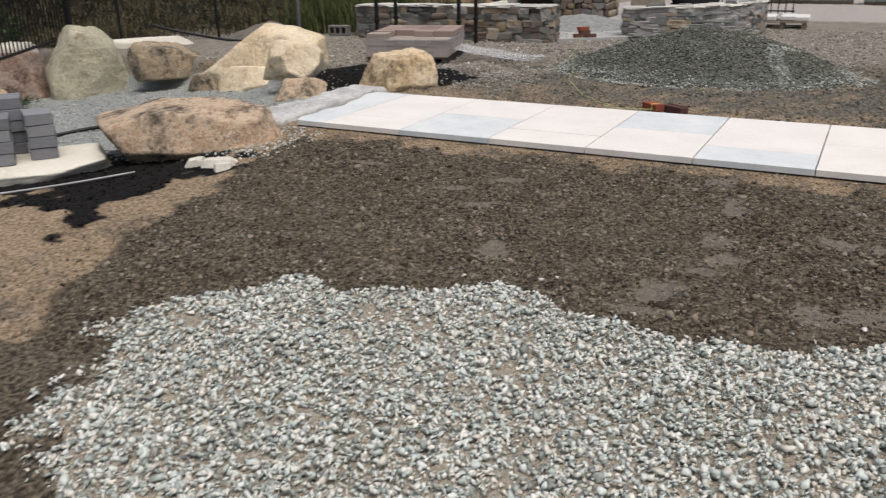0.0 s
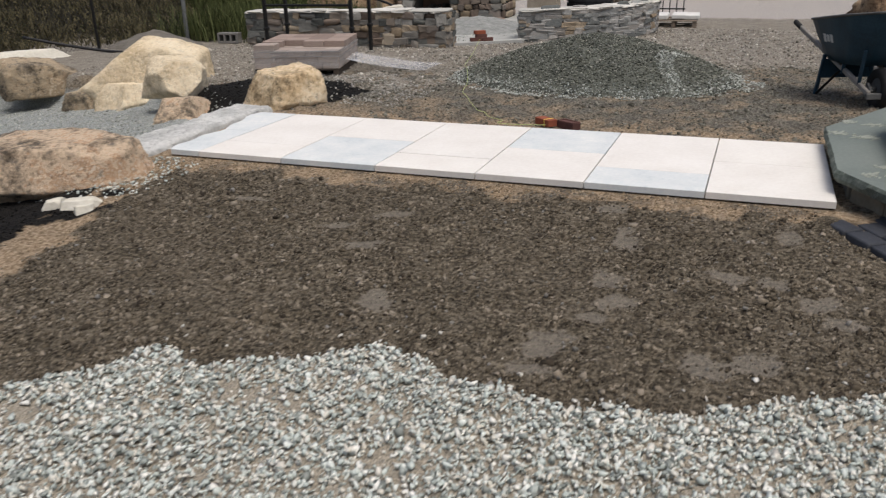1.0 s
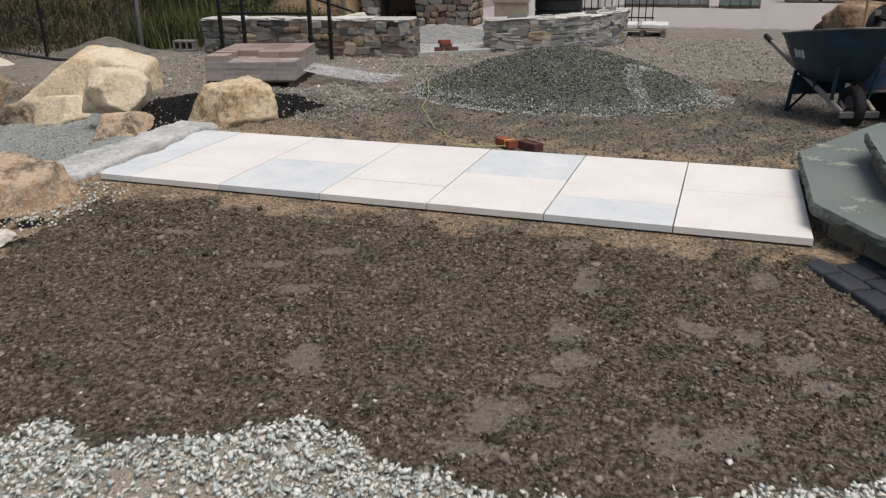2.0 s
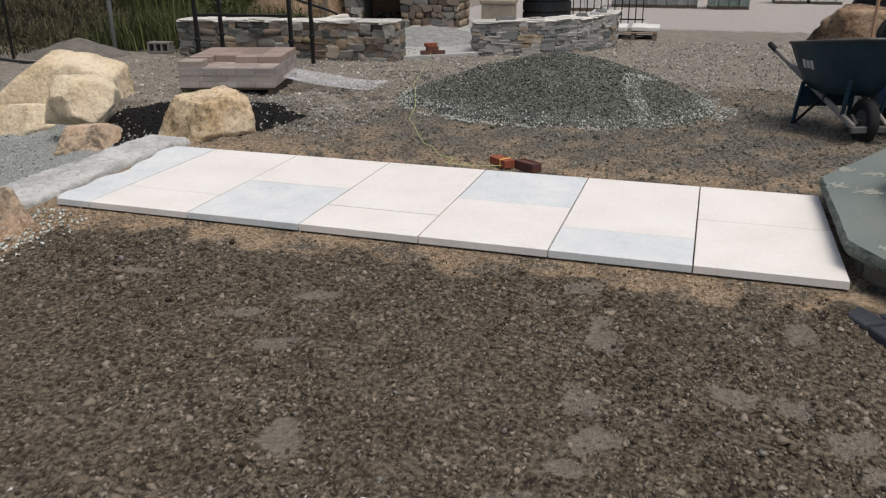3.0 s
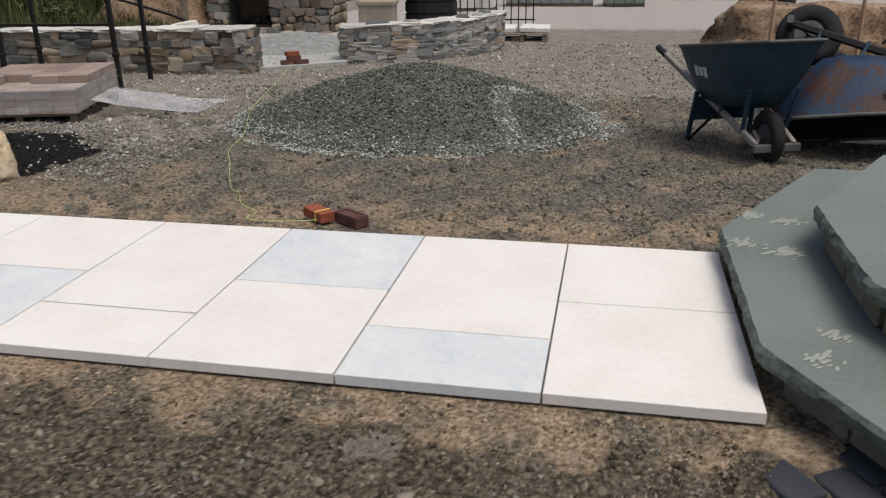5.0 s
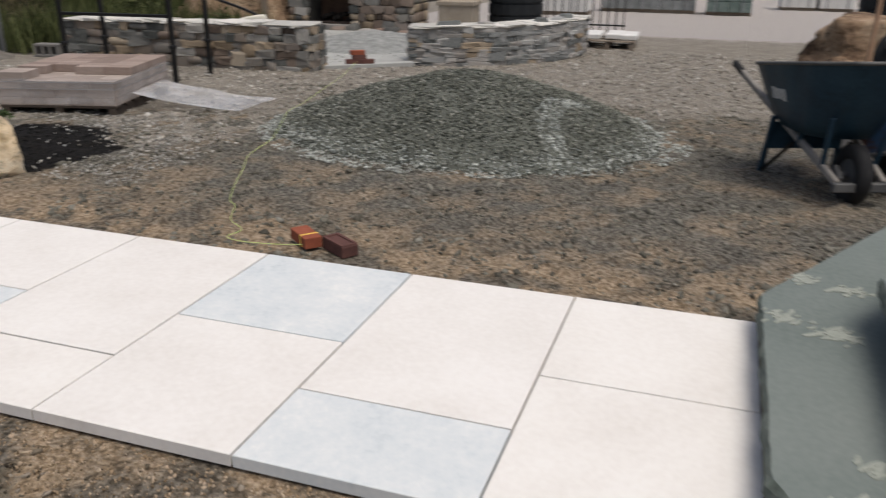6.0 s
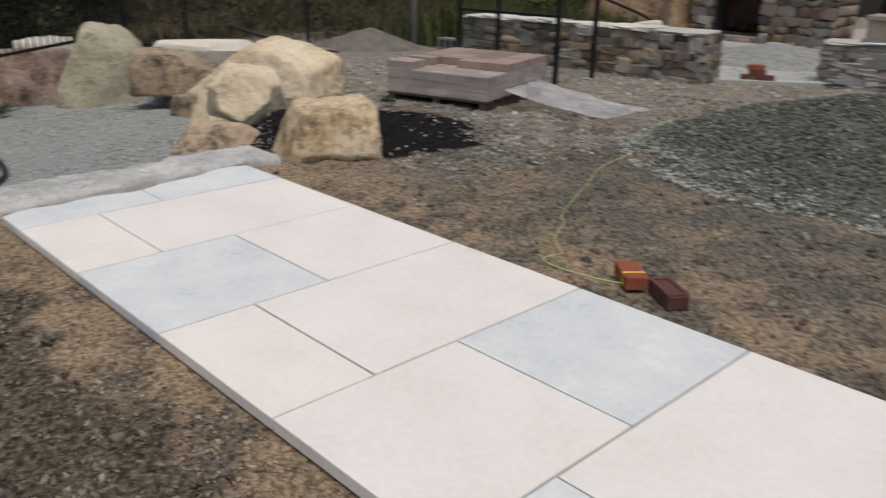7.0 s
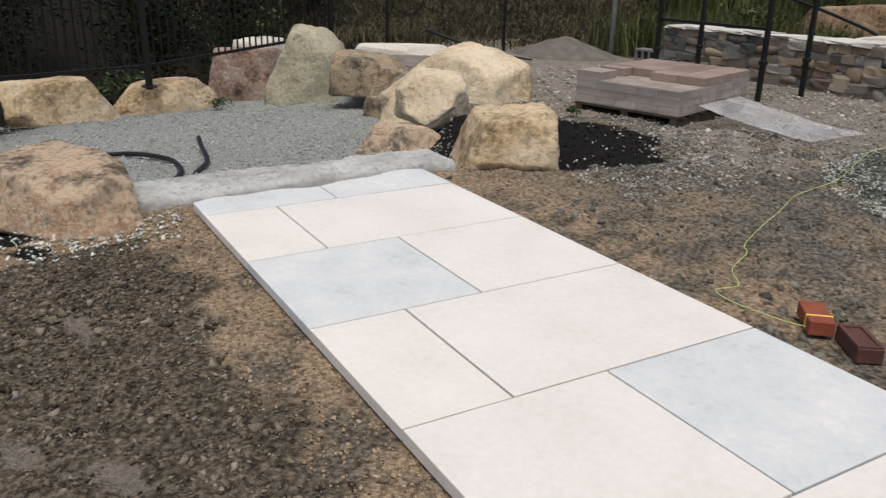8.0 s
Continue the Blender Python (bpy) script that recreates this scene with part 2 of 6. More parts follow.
M_WHITE = material("white_block", [(.52, .51, .48), (.66, .65, .62)], .8, scale=5, fine=40, bump=.2)
M_CINDER = material("cinder_block", [(.13, .125, .115), (.22, .21, .195)], .95, scale=8, fine=70, bump=.5)
M_SOOT = material("sooty_firebrick", [(.01, .009, .008), (.03, .024, .02), (.10, .06, .04)], .95, scale=4, fine=30, bump=.4)
M_LOG = material("charred_log", [(.008, .007, .006), (.03, .025, .02)], .95, scale=12, fine=40, bump=.5)
M_FIREBACK = material("tan_firebrick", [(.05, .03, .02), (.12, .072, .046)], .95, scale=5, fine=30, bump=.4)
M_ROCKBROWN = rock("brown_split_rock", [(.15, .092, .055), (.29, .195, .12), (.40, .30, .20)], 3, .3, .15)


def plastic_film(name, lo, hi):
    m = bpy.data.materials.new(name)
    m.use_nodes = True
    N, L = m.node_tree.nodes, m.node_tree.links
    b = N["Principled BSDF"]
    b.inputs["Base Color"].default_value = (.78, .78, .78, 1)
    b.inputs["Roughness"].default_value = .25
    t = N.new("ShaderNodeBsdfTransparent")
    mx = N.new("ShaderNodeMixShader")
    no = N.new("ShaderNodeTexNoise")
    no.inputs["Scale"].default_value = 3
    mr = N.new("ShaderNodeMapRange")
    mr.inputs[1].default_value, mr.inputs[2].default_value, mr.inputs[3].default_value, mr.inputs[4].default_value = .3, .7, lo, hi
    L.new(no.outputs[0], mr.inputs[0])
    L.new(mr.outputs[0], mx.inputs[0])
    L.new(t.outputs[0], mx.inputs[1])
    L.new(b.outputs[0], mx.inputs[2])
    L.new(mx.outputs[0], N["Material Output"].inputs["Surface"])
    return m


M_FILM = plastic_film("clear_plastic_film", .26, .5)
M_WRAPFILM = plastic_film("thin_stretch_wrap", .04, .28)


# ---- building helpers ----
def smooth(a, b, v):
    t = np.clip((np.asarray(v, float) - a) / (b - a), 0, 1)
    return t * t * (3 - 2 * t)


def mesh_ob(name, verts, faces, mat, parent=None, label="", smooth_shade=False):
    me = bpy.data.meshes.new(name)
    me.from_pydata(verts, [], faces)
    me.materials.append(mat)
    if smooth_shade:
        me.shade_smooth()
    ob = new(name, me)
    ob.parent = parent
    if label:
        tagged(ob, label)
    return ob


def part(name, bm, mat, parent=None, label="", shade=False):
    """Links a bmesh as one mesh object under a thing or a part."""
    me = bpy.data.meshes.new(name)
    bm.to_mesh(me)
    bm.free()
    me.materials.append(mat)
    if shade:
        me.shade_smooth()
    ob = new(name, me)
    ob.parent = parent
    if label:
        tagged(ob, label)
    return ob


def empty(name, m, label, category, group="", kind=""):
    ob = tagged(new(name), label, category, group, kind)
    ob.matrix_basis = m
    return ob


def box(size, centre=(0, 0, 0), bevel=0.0, segs=1, m=None):
    bm = bmesh.new()
    bmesh.ops.create_cube(bm, size=1)
    for v in bm.verts:
        v.co = Vector((v.co.x * size[0] + centre[0], v.co.y * size[1] + centre[1], v.co.z * size[2] + centre[2]))
    if bevel:
        bmesh.ops.bevel(bm, geom=bm.edges[:], offset=bevel, segments=segs, profile=.6, affect='EDGES')
    if m is not None:
        bmesh.ops.transform(bm, matrix=m, verts=bm.verts[:])
    return bm


def rod(a, b, r, r2=None, sides=10, bm=None):
    """A round bar from a to b."""
    bm = bm or bmesh.new()
    a, b = Vector(a), Vector(b)
    d = b - a
    m = Matrix.Translation((a + b) / 2) @ d.to_track_quat("Z", "Y").to_matrix().to_4x4()
    bmesh.ops.create_cone(bm, cap_ends=True, segments=sides, radius1=r, radius2=r if r2 is None else r2, depth=d.length, matrix=m)
    return bm


def bar(a, b, w, h, bevel=0.0):
    """A square bar from a to b, w wide and h high."""
    a, b = Vector(a), Vector(b)
    d = b - a
    q = d.to_track_quat("X", "Z").to_matrix().to_4x4()
    return box((d.length, w, h), bevel=bevel, m=Matrix.Translation((a + b) / 2) @ q)


def tube(name, pts, r, mat, parent=None, label=""):
    """A bent pipe or string along points, made a mesh of rings."""
    pts = [Vector(p) for p in pts]
    fine = []
    for i in range(len(pts) - 1):
        p0, p1, p2, p3 = pts[max(0, i - 1)], pts[i], pts[i + 1], pts[min(len(pts) - 1, i + 2)]
        for k in range(6):
            t = k / 6
            fine.append(.5 * ((2 * p1) + (p2 - p0) * t + (2 * p0 - 5 * p1 + 4 * p2 - p3) * t * t + (3 * p1 - p0 - 3 * p2 + p3) * t ** 3))
    fine.append(pts[-1])
    n, vs, fs = 6, [], []
    for i, p in enumerate(fine):
        d = (fine[min(i + 1, len(fine) - 1)] - fine[max(i - 1, 0)]).normalized()
        s = d.cross(Vector((0, 0, 1)))
        s = s.normalized() if s.length > .01 else Vector((1, 0, 0))
        u = s.cross(d)
        for k in range(n):
            a = k * math.tau / n
            vs.append(p + s * math.cos(a) * r + u * math.sin(a) * r)
    for i in range(len(fine) - 1):
        for k in range(n):
            fs.append((i * n + k, i * n + (k + 1) % n, (i + 1) * n + (k + 1) % n, (i + 1) * n + k))
    fs.append(tuple(range(n))[::-1])
    fs.append(tuple(range((len(fine) - 1) * n, len(fine) * n)))
    return mesh_ob(name, vs, fs, mat, parent, label, True)


def ring(r1, r2, w, m, segs=28, sides=10):
    """A tyre: a torus squashed to width w, outer radius r2."""
    bm = bmesh.new()
    rows = []
    for i in range(segs):
        a = i * math.tau / segs
        row = []
        for k in range(sides):
            b = k * math.tau / sides
            rr = (r1 + r2) / 2 + (r2 - r1) / 2 * math.copysign(abs(math.cos(b)) ** .7, math.cos(b))
            row.append(bm.verts.new(m @ Vector((rr * math.cos(a), w / 2 * math.copysign(abs(math.sin(b)) ** .7, math.sin(b)), rr * math.sin(a)))))
        rows.append(row)
    for i in range(segs):
        for k in range(sides):
            bm.faces.new((rows[i][k], rows[i][(k + 1) % sides], rows[(i + 1) % segs][(k + 1) % sides], rows[(i + 1) % segs][k]))
    bmesh.ops.recalc_face_normals(bm, faces=bm.faces[:])
    return bm


# ---- lie of the land ----
def bed_edge(x):
    return np.interp(x, [-11.5, -8.2, -6.8, -5.6, -4.9], [3.25, 3.25, 2.65, 2.1, 1.9])


def rise(y):
    """The yard's gentle lie: it falls a little toward the crushed stone."""
    return np.interp(y, [-6, -2.5, -1.2, -.5, -.12, 1.5, 2.2, 4, 5.8, 7.2, 9.6, 11.9, 14, 24, 60], [-.17, -.09, -.06, -.028, .012, .018, .014, .05, .09, .118, .165, .218, .27, .44, .95])


def ground_z(x, y):
    """Height of the land without its small lumps."""
    x, y = np.asarray(x, float), np.asarray(y, float)
    z = -0.045 * np.clip(y - 1.5, 0, 14.5) - 0.03 * np.clip(y - 16, 0, 30)
    bed = smooth(-.15, .15, bed_edge(x) - y) * smooth(0, .2, -4.95 - x)
    low = -.07 - .09 * np.clip(-x - 5, 0, 7)
    low = low * smooth(-3.2, -1.2, y) + (-.03 * np.clip(-x - 5, 0, 7)) * (1 - smooth(-3.2, -1.2, y))
    z = z * (1 - bed) + low * bed
    drop = smooth(.6, 2.2, -(x + 11.3 + (y - 1.0) * .55)) * smooth(6.2, 4.6, y)
    z = z - 1.0 * drop
    bank = smooth(1.5, 9.0, -(x + 14.5)) * 2.6 * smooth(-30, -8, y)
    z = z - .055 * smooth(-.8, .3, x) * smooth(2.2, 3.6, y) * smooth(9, 6, y)
    return z + rise(y) + bank + .9 * smooth(1.2, 5.5, -(x + 10.8)) * smooth(6.0, 8.5, y) * smooth(26, 14, y)


def gz(x, y):
    return float(ground_z(x, y))


FOOT = [(-2.5, -1.24, .16, .09, .4), (-3.58, -.74, .22, .06, .2), (-2.12, -1.85, .11, .18, .1), (-1.25, -.34, .13, .1, .2), (-1.1, -.8, .12, .15, .3),
        (-1.11, -1.29, .11, .16, .1), (-1.02, -1.55, .15, .1, .5), (-1.1, -1.75, .1, .08, 0), (-1.24, -2.03, .12, .2, -.5), (-1.25, -2.26, .14, .07, .2),
        (-.26, -.52, .1, .17, .3), (-.54, -1.12, .15, .09, 0), (-.34, -1.14, .1, .1, 0), (-.13, -1.31, .15, .12, .2), (-.03, -1.49, .16, .08, 0),
        (-.6, -2.03, .14, .13, 0), (-.4, -1.94, .17, .13, 0), (-2.5, -.76, .2, .07, .4), (-2.8, -1.0, .2, .06, .5), (-1.12, -.62, .09, .06, 0)]


def foot_mask(x, y):
    f = np.zeros_like(x)
    for cx, cy, a, b, r in FOOT:
        dx, dy = x - cx, y - cy
        u, v = dx * math.cos(r) + dy * math.sin(r), -dx * math.sin(r) + dy * math.cos(r)
        f = np.maximum(f, 1 - smooth(.45, 1.15, np.hypot(u / a, v / b) * 1.12 + .34 * wob(x, y, 16.0, 2.0) + .3 * wob(x, y, 41.0, 5.0)))
    return f


def wob(x, y, s, seed=0.0):
    """Cheap smooth noise of arrays, about -1 to 1."""
    a = np.sin(x * s * 1.7 + 1.3 + seed) * np.cos(y * s * 1.3 - .7 + seed * 1.7)
    b = np.sin((x * .8 + y * .6) * s * 2.9 + 2.1 * seed) * np.cos((y * .8 - x * .6) * s * 2.3 + .4 + seed)
    c = np.sin((x * .4 - y * .9) * s * 5.3 + seed * .6) * np.cos((y * .4 + x * .9) * s * 4.7 + 1.9)
    return .5 * a + .33 * b + .17 * c


def gravel_edge(x):
    """The y at which the crushed stone gives way to the soil."""
    return np.interp(x, [-4.2, -3.42, -3.33, -3.1, -2.92, -2.79, -2.55, -2.3, -2.1, -1.9, -1.67, -1.4, -1.1, -.8, -.55, -.28, .13, 1], [-4.6, -3.58, -3.3, -2.98, -2.86, -2.6, -2.67, -2.59, -2.49, -2.27, -2.38, -2.48, -2.5, -2.49, -2.39, -2.23, -2.05, -2.2])


def sand_spots(x, y):
    """Bare sandy spots in the spread stone."""
    out = np.zeros_like(x)
    for px, py, pa, pb in ((-2.15, -2.83, .24, .1), (-2.45, -2.64, .2, .05), (-1.5, -3.05, .16, .06), (-2.9, -3.2, .22, .07)):
        out = np.maximum(out, smooth(1.3, .5, np.hypot((x - px) / pa, (y - py) / pb) + .5 * wob(x, y, 9.0, 4.0)))
    return out


def zones(x, y):
    """Shares of the surfaces of the land: gravel, sand, soil, mulch, bed, yard gravel, road, wood floor (coloured
    near-black for shade).
    """
    w = wob(x, y, 3.1, 1.0)
    w2 = wob(x, y, 9.0, 4.0)
    gravel = smooth(-.05, .06, gravel_edge(x) - y + .05 * w2) * smooth(-.12, .15, x + 3.25 - .75 * np.clip(-3.4 - y, 0, 3) + .22 * w + .1 * w2)
    gravel = gravel * smooth(.0, .5, 1.7 - x + .4 * w) * smooth(.0, .5, y + 6.3 + .4 * w)
    left = np.interp(y, [-5, -4, -3.6, -3.3, -2.65, -2.0, -1.2, -.6, 0], [-5.5, -4.4, -3.5, -3.65, -4.0, -4.25, -4.35, -4.5, -4.6])
    soil = smooth(-.08, .12, x - left + .14 * w + .06 * w2) * smooth(-.12, .15, -.27 - y + .14 * w + .13 * w2) * (y < .5)
    mul = smooth(-.1, .08, -.78 - y + .1 * w) * smooth(-.1, .1, y + 2.35 + .35 * (x + 5) + .5 * w + .15 * w2) * smooth(-.05, .1, -4.55 - x + .2 * w2 + .25 * w) * smooth(8.2, 7.5, -x)
    mul = np.maximum(mul, smooth(-.12, .1, .95 - np.hypot((x + 5.65) / 1.12, (y - 2.9) / 1.06) + .12 * w2 + .1 * w) * smooth(-7.1, -6.7, x))
    bed = smooth(-.1, .1, bed_edge(x) - y) * smooth(0, .12, -5.05 - x) * smooth(-.1, .1, y + .95 - .12 * (x + 5))
    yard = smooth(-.5, .6, y - 6.0 - .35 * (x + 2) + .7 * w) * (y > 3)
    yard = np.maximum(yard, smooth(-.2, .3, -(x + 6.2) + .2 * w) * smooth(3.2, 3.8, y))
    yard = np.maximum(yard, .9 * smooth(.3, -.2, np.hypot((x + 4.75) / .75, (y - 4.3) / .9) - 1 + .3 * w) * smooth(-.2, .2, w2 + .1))
    road = smooth(-.3, .3, y - 16.2 + .2 * w) * smooth(-9, -8, x)
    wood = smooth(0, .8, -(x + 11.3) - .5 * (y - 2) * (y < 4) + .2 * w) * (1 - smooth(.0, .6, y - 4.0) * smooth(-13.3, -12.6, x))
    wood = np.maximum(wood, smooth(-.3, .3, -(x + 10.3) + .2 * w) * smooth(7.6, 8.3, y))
    return dict(gravel=gravel, soil=soil, mulch=mul, bed=bed, yard=yard, road=road, wood=wood)


def surface_z(X, Y):
    """The land with its lumps, the raised soil and the spread stone."""
    zn, foot = zones(X, Y), foot_mask(X, Y)
    rough = .012 * wob(X, Y, 2.2, 2) + .016 * wob(X, Y, 7.0, 3) * (1 - foot) + .011 * wob(X, Y, 19.0, 5) * (1 - foot) + .008 * wob(X, Y, 37.0, 7) * (1 - foot)
    near_path = smooth(.0, .25, np.maximum(np.maximum(-Y, Y - 1.5), np.maximum(X, -5 - X)))
    Z = ground_z(X, Y) + rough * near_path * smooth(-60, -20, -np.abs(X) - np.abs(Y)) - .012 * foot - .008 * (1 - near_path)
    Z = Z + (.02 * wob(X, Y, 6.0, 21) + .018 * wob(X, Y, 12.0, 11) + .011 * wob(X, Y, 27.0, 12)) * smooth(1.55, 1.9, Y) * smooth(9, 6, Y) * smooth(-6, -5, X)
    Z = Z + zn["bed"] * (.014 * wob(X, Y, 4.0, 17) + .012 * wob(X, Y, 8.0, 18))
    Z = Z + .12 * zn["mulch"] * smooth(1.0, .2, np.hypot((X + 5.75) / 1.0, (Y - 2.75) / .95)) * (Y > 1)
    return Z + .02 * zn["soil"] * near_path + .025 * zn["gravel"]


def axis_steps(lo, a, b, hi, fine, far):
    """Grid lines: fine from a to b, widening to lo and hi."""
    mid = np.arange(a, b + fine / 2, fine)
    out, s, p = [], fine, b
    while p < hi:
        s = min(s * 1.22, far)
        p += s
        out.append(min(p, hi))
    left, s, p = [], fine, a
    while p > lo:
        s = min(s * 1.22, far)
        p -= s
        left.append(max(p, lo))
    return np.array(left[::-1] + list(mid) + out)


def build_ground():
    xs, ys = axis_steps(-400, -9.2, 1.6, 400, .045, 40), axis_steps(-300, -4.6, 6.5, 500, .045, 40)
    X, Y = np.meshgrid(xs, ys)
    zn = zones(X, Y)
    foot = foot_mask(X, Y)
    Z = surface_z(X, Y)
    verts = np.stack([X.ravel(), Y.ravel(), Z.ravel()], 1)
    ny, nx = X.shape
    idx = np.arange(nx * ny).reshape(ny, nx)
    faces = np.stack([idx[:-1, :-1], idx[:-1, 1:], idx[1:, 1:], idx[1:, :-1]], -1).reshape(-1, 4)
    me = bpy.data.meshes.new("ground")
    me.vertices.add(len(verts))
    me.vertices.foreach_set("co", verts.ravel())
    me.loops.add(faces.size)
    me.loops.foreach_set("vertex_index", faces.ravel())
    me.polygons.add(len(faces))
    me.polygons.foreach_set("loop_start", np.arange(0, faces.size, 4))
    me.update()
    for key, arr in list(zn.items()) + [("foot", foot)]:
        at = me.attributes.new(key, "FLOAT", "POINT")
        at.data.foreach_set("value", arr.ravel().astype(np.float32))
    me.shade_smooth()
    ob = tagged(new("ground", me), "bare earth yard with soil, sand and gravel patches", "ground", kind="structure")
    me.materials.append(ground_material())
    return ob


def ground_material():
    m = bpy.data.materials.new("bare_earth")
    m.use_nodes = True
    N, L = m.node_tree.nodes, m.node_tree.links
    b = N["Principled BSDF"]
    b.inputs["Roughness"].default_value, b.inputs["Specular IOR Level"].default_value = .95, .15
    pos = N.new("ShaderNodeTexCoord").outputs["Object"]

    def tex(scale, detail=6):
        n = N.new("ShaderNodeTexNoise")
        n.inputs["Scale"].default_value, n.inputs["Detail"].default_value = scale, detail
        L.new(pos, n.inputs["Vector"])
        return n.outputs[0]

    def ramp(src, cols, lo=.3, hi=.7):
        r = N.new("ShaderNodeValToRGB")
        for i, c in enumerate(cols):
            p = lo + (hi - lo) * i / (len(cols) - 1)
            e = r.color_ramp.elements[i] if i < 2 else r.color_ramp.elements.new(p)
            e.position, e.color = p, (*c, 1)
        L.new(src, r.inputs[0])
        return r.outputs[0]

    def blend(f, a, c):
        x = N.new("ShaderNodeMix")
        x.data_type = "RGBA"
        L.new(f, x.inputs[0])
        L.new(a, x.inputs[6])
        L.new(c, x.inputs[7])
        return x.outputs[2]

    def zone(key, edge, amount=.5):
        a = N.new("ShaderNodeAttribute")
        a.attribute_name = key
        s = N.new("ShaderNodeMath")
        s.operation = "MULTIPLY_ADD"
        s.inputs[1].default_value, s.inputs[2].default_value = amount, -amount / 2
        L.new(edge, s.inputs[0])
        t = N.new("ShaderNodeMath")
        t.operation = "ADD"
        L.new(a.outputs["Fac"], t.inputs[0])
        L.new(s.outputs[0], t.inputs[1])
        r = N.new("ShaderNodeMapRange")
        r.interpolation_type = "SMOOTHSTEP"
        r.inputs[1].default_value, r.inputs[2].default_value = .3, .7
        L.new(t.outputs[0], r.inputs[0])
        return r.outputs[0]

    big, mid, fine, grit = tex(.9), tex(5), tex(42, 8), tex(120, 3)
    voro = N.new("ShaderNodeTexVoronoi")
    voro.inputs["Scale"].default_value = 70
    L.new(pos, voro.inputs["Vector"])
    sand = ramp(fine, [(.15, .108, .066), (.30, .224, .146), (.43, .338, .238)], .34, .66)
    dirt = ramp(fine, [(0.05, 0.042, 0.031), (0.125, 0.107, 0.082), (0.205, 0.181, 0.145)], .36, .64)
    col = blend(ramp(mid, [(0, 0, 0), (1, 1, 1)], .42, .58), dirt, sand)
    trodden = ramp(fine, [(.054, .049, .04), (.128, .119, .099), (.208, .195, .165)], .36, .64)
    yard_dirt = blend(ramp(tex(2.3, 9), [(0, 0, 0), (.62, .62, .62)], .45, .68), trodden, sand)
    near = N.new("ShaderNodeSeparateXYZ")
    L.new(pos, near.inputs[0])
    far = N.new("ShaderNodeMapRange")
    far.inputs[1].default_value, far.inputs[2].default_value = 1.75, 2.7
    L.new(near.outputs["Y"], far.inputs[0])
    sandy = blend(ramp(tex(3.4, 7), [(0, 0, 0), (1, 1, 1)], .4, .55), dirt, sand)
    beach = N.new("ShaderNodeMapRange")
    beach.inputs[1].default_value, beach.inputs[2].default_value, beach.inputs[4].default_value = -3.9, -4.5, .8
    L.new(near.outputs["X"], beach.inputs[0])
    sandy = blend(beach.outputs[0], sandy, sand)
    col = blend(far.outputs[0], sandy, yard_dirt)
    soil = blend(ramp(mid, [(0, 0, 0), (1, 1, 1)], .35, .65), ramp(fine, [(.027, .022, .015), (.082, .068, .048), (.158, .133, .096)], .36, .64), ramp(fine, [(.043, .035, .025), (.114, .095, .069), (.196, .167, .125)], .36, .64))
    col = blend(zone("soil", fine, .8), col, soil)
    col = blend(zone("foot", fine, .5), col, ramp(fine, [(.128, .112, .090), (.222, .194, .156)]))
    col = blend(zone("gravel", fine, .8), col, ramp(grit, [(.20, .172, .13), (.33, .293, .23), (.45, .415, .35)]))
    col = blend(zone("yard", fine, .8), col, blend(ramp(mid, [(0, 0, 0), (1, 1, 1)], .4, .6), ramp(fine, [(0.112, 0.098, 0.078), (0.217, 0.192, 0.157), (0.315, 0.284, 0.235)]), ramp(grit, [(0.130, 0.116, 0.092), (0.260, 0.234, 0.192), (0.403, 0.370, 0.319)], .36, .64)))
    col = blend(zone("road", mid, .3), col, ramp(fine, [(0.351, 0.319, 0.293), (0.442, 0.410, 0.377)]))
    col = blend(zone("bed", fine, .5), col, ramp(grit, [(0.172, 0.184, 0.175), (0.299, 0.316, 0.301), (0.437, 0.454, 0.431)], .36, .64))
    col = blend(zone("mulch", fine, .8), col, ramp(fine, [(.005, .005, .005), (.018, .016, .014)]))
    # floor behind the fence: its shade is painted in as near-black
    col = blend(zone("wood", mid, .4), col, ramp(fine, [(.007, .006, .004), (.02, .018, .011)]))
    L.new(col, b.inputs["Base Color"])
    h = N.new("ShaderNodeMath")
    h.operation = "ADD"
    L.new(fine, h.inputs[0])
    h2 = N.new("ShaderNodeMath")
    h2.operation = "MULTIPLY_ADD"
    h2.inputs[1].default_value = -.7
    L.new(voro.outputs["Distance"], h2.inputs[0])
    L.new(grit, h2.inputs[2])
    L.new(h2.outputs[0], h.inputs[1])
    bp = N.new("ShaderNodeBump")
    bp.inputs["Strength"].default_value, bp.inputs["Distance"].default_value = .9, .018
    L.new(h.outputs[0], bp.inputs["Height"])
    L.new(bp.outputs[0], b.inputs["Normal"])
    return m


ground = build_ground()


# ---- the paved walk ----
JOINT = [0.0, -.743, -1.497, -2.243, -2.995, -3.765, -4.50]
TOP = .06


def front_y(x):
    return .004 * x


def back_y(x):
    return 1.492 + .0075 * x


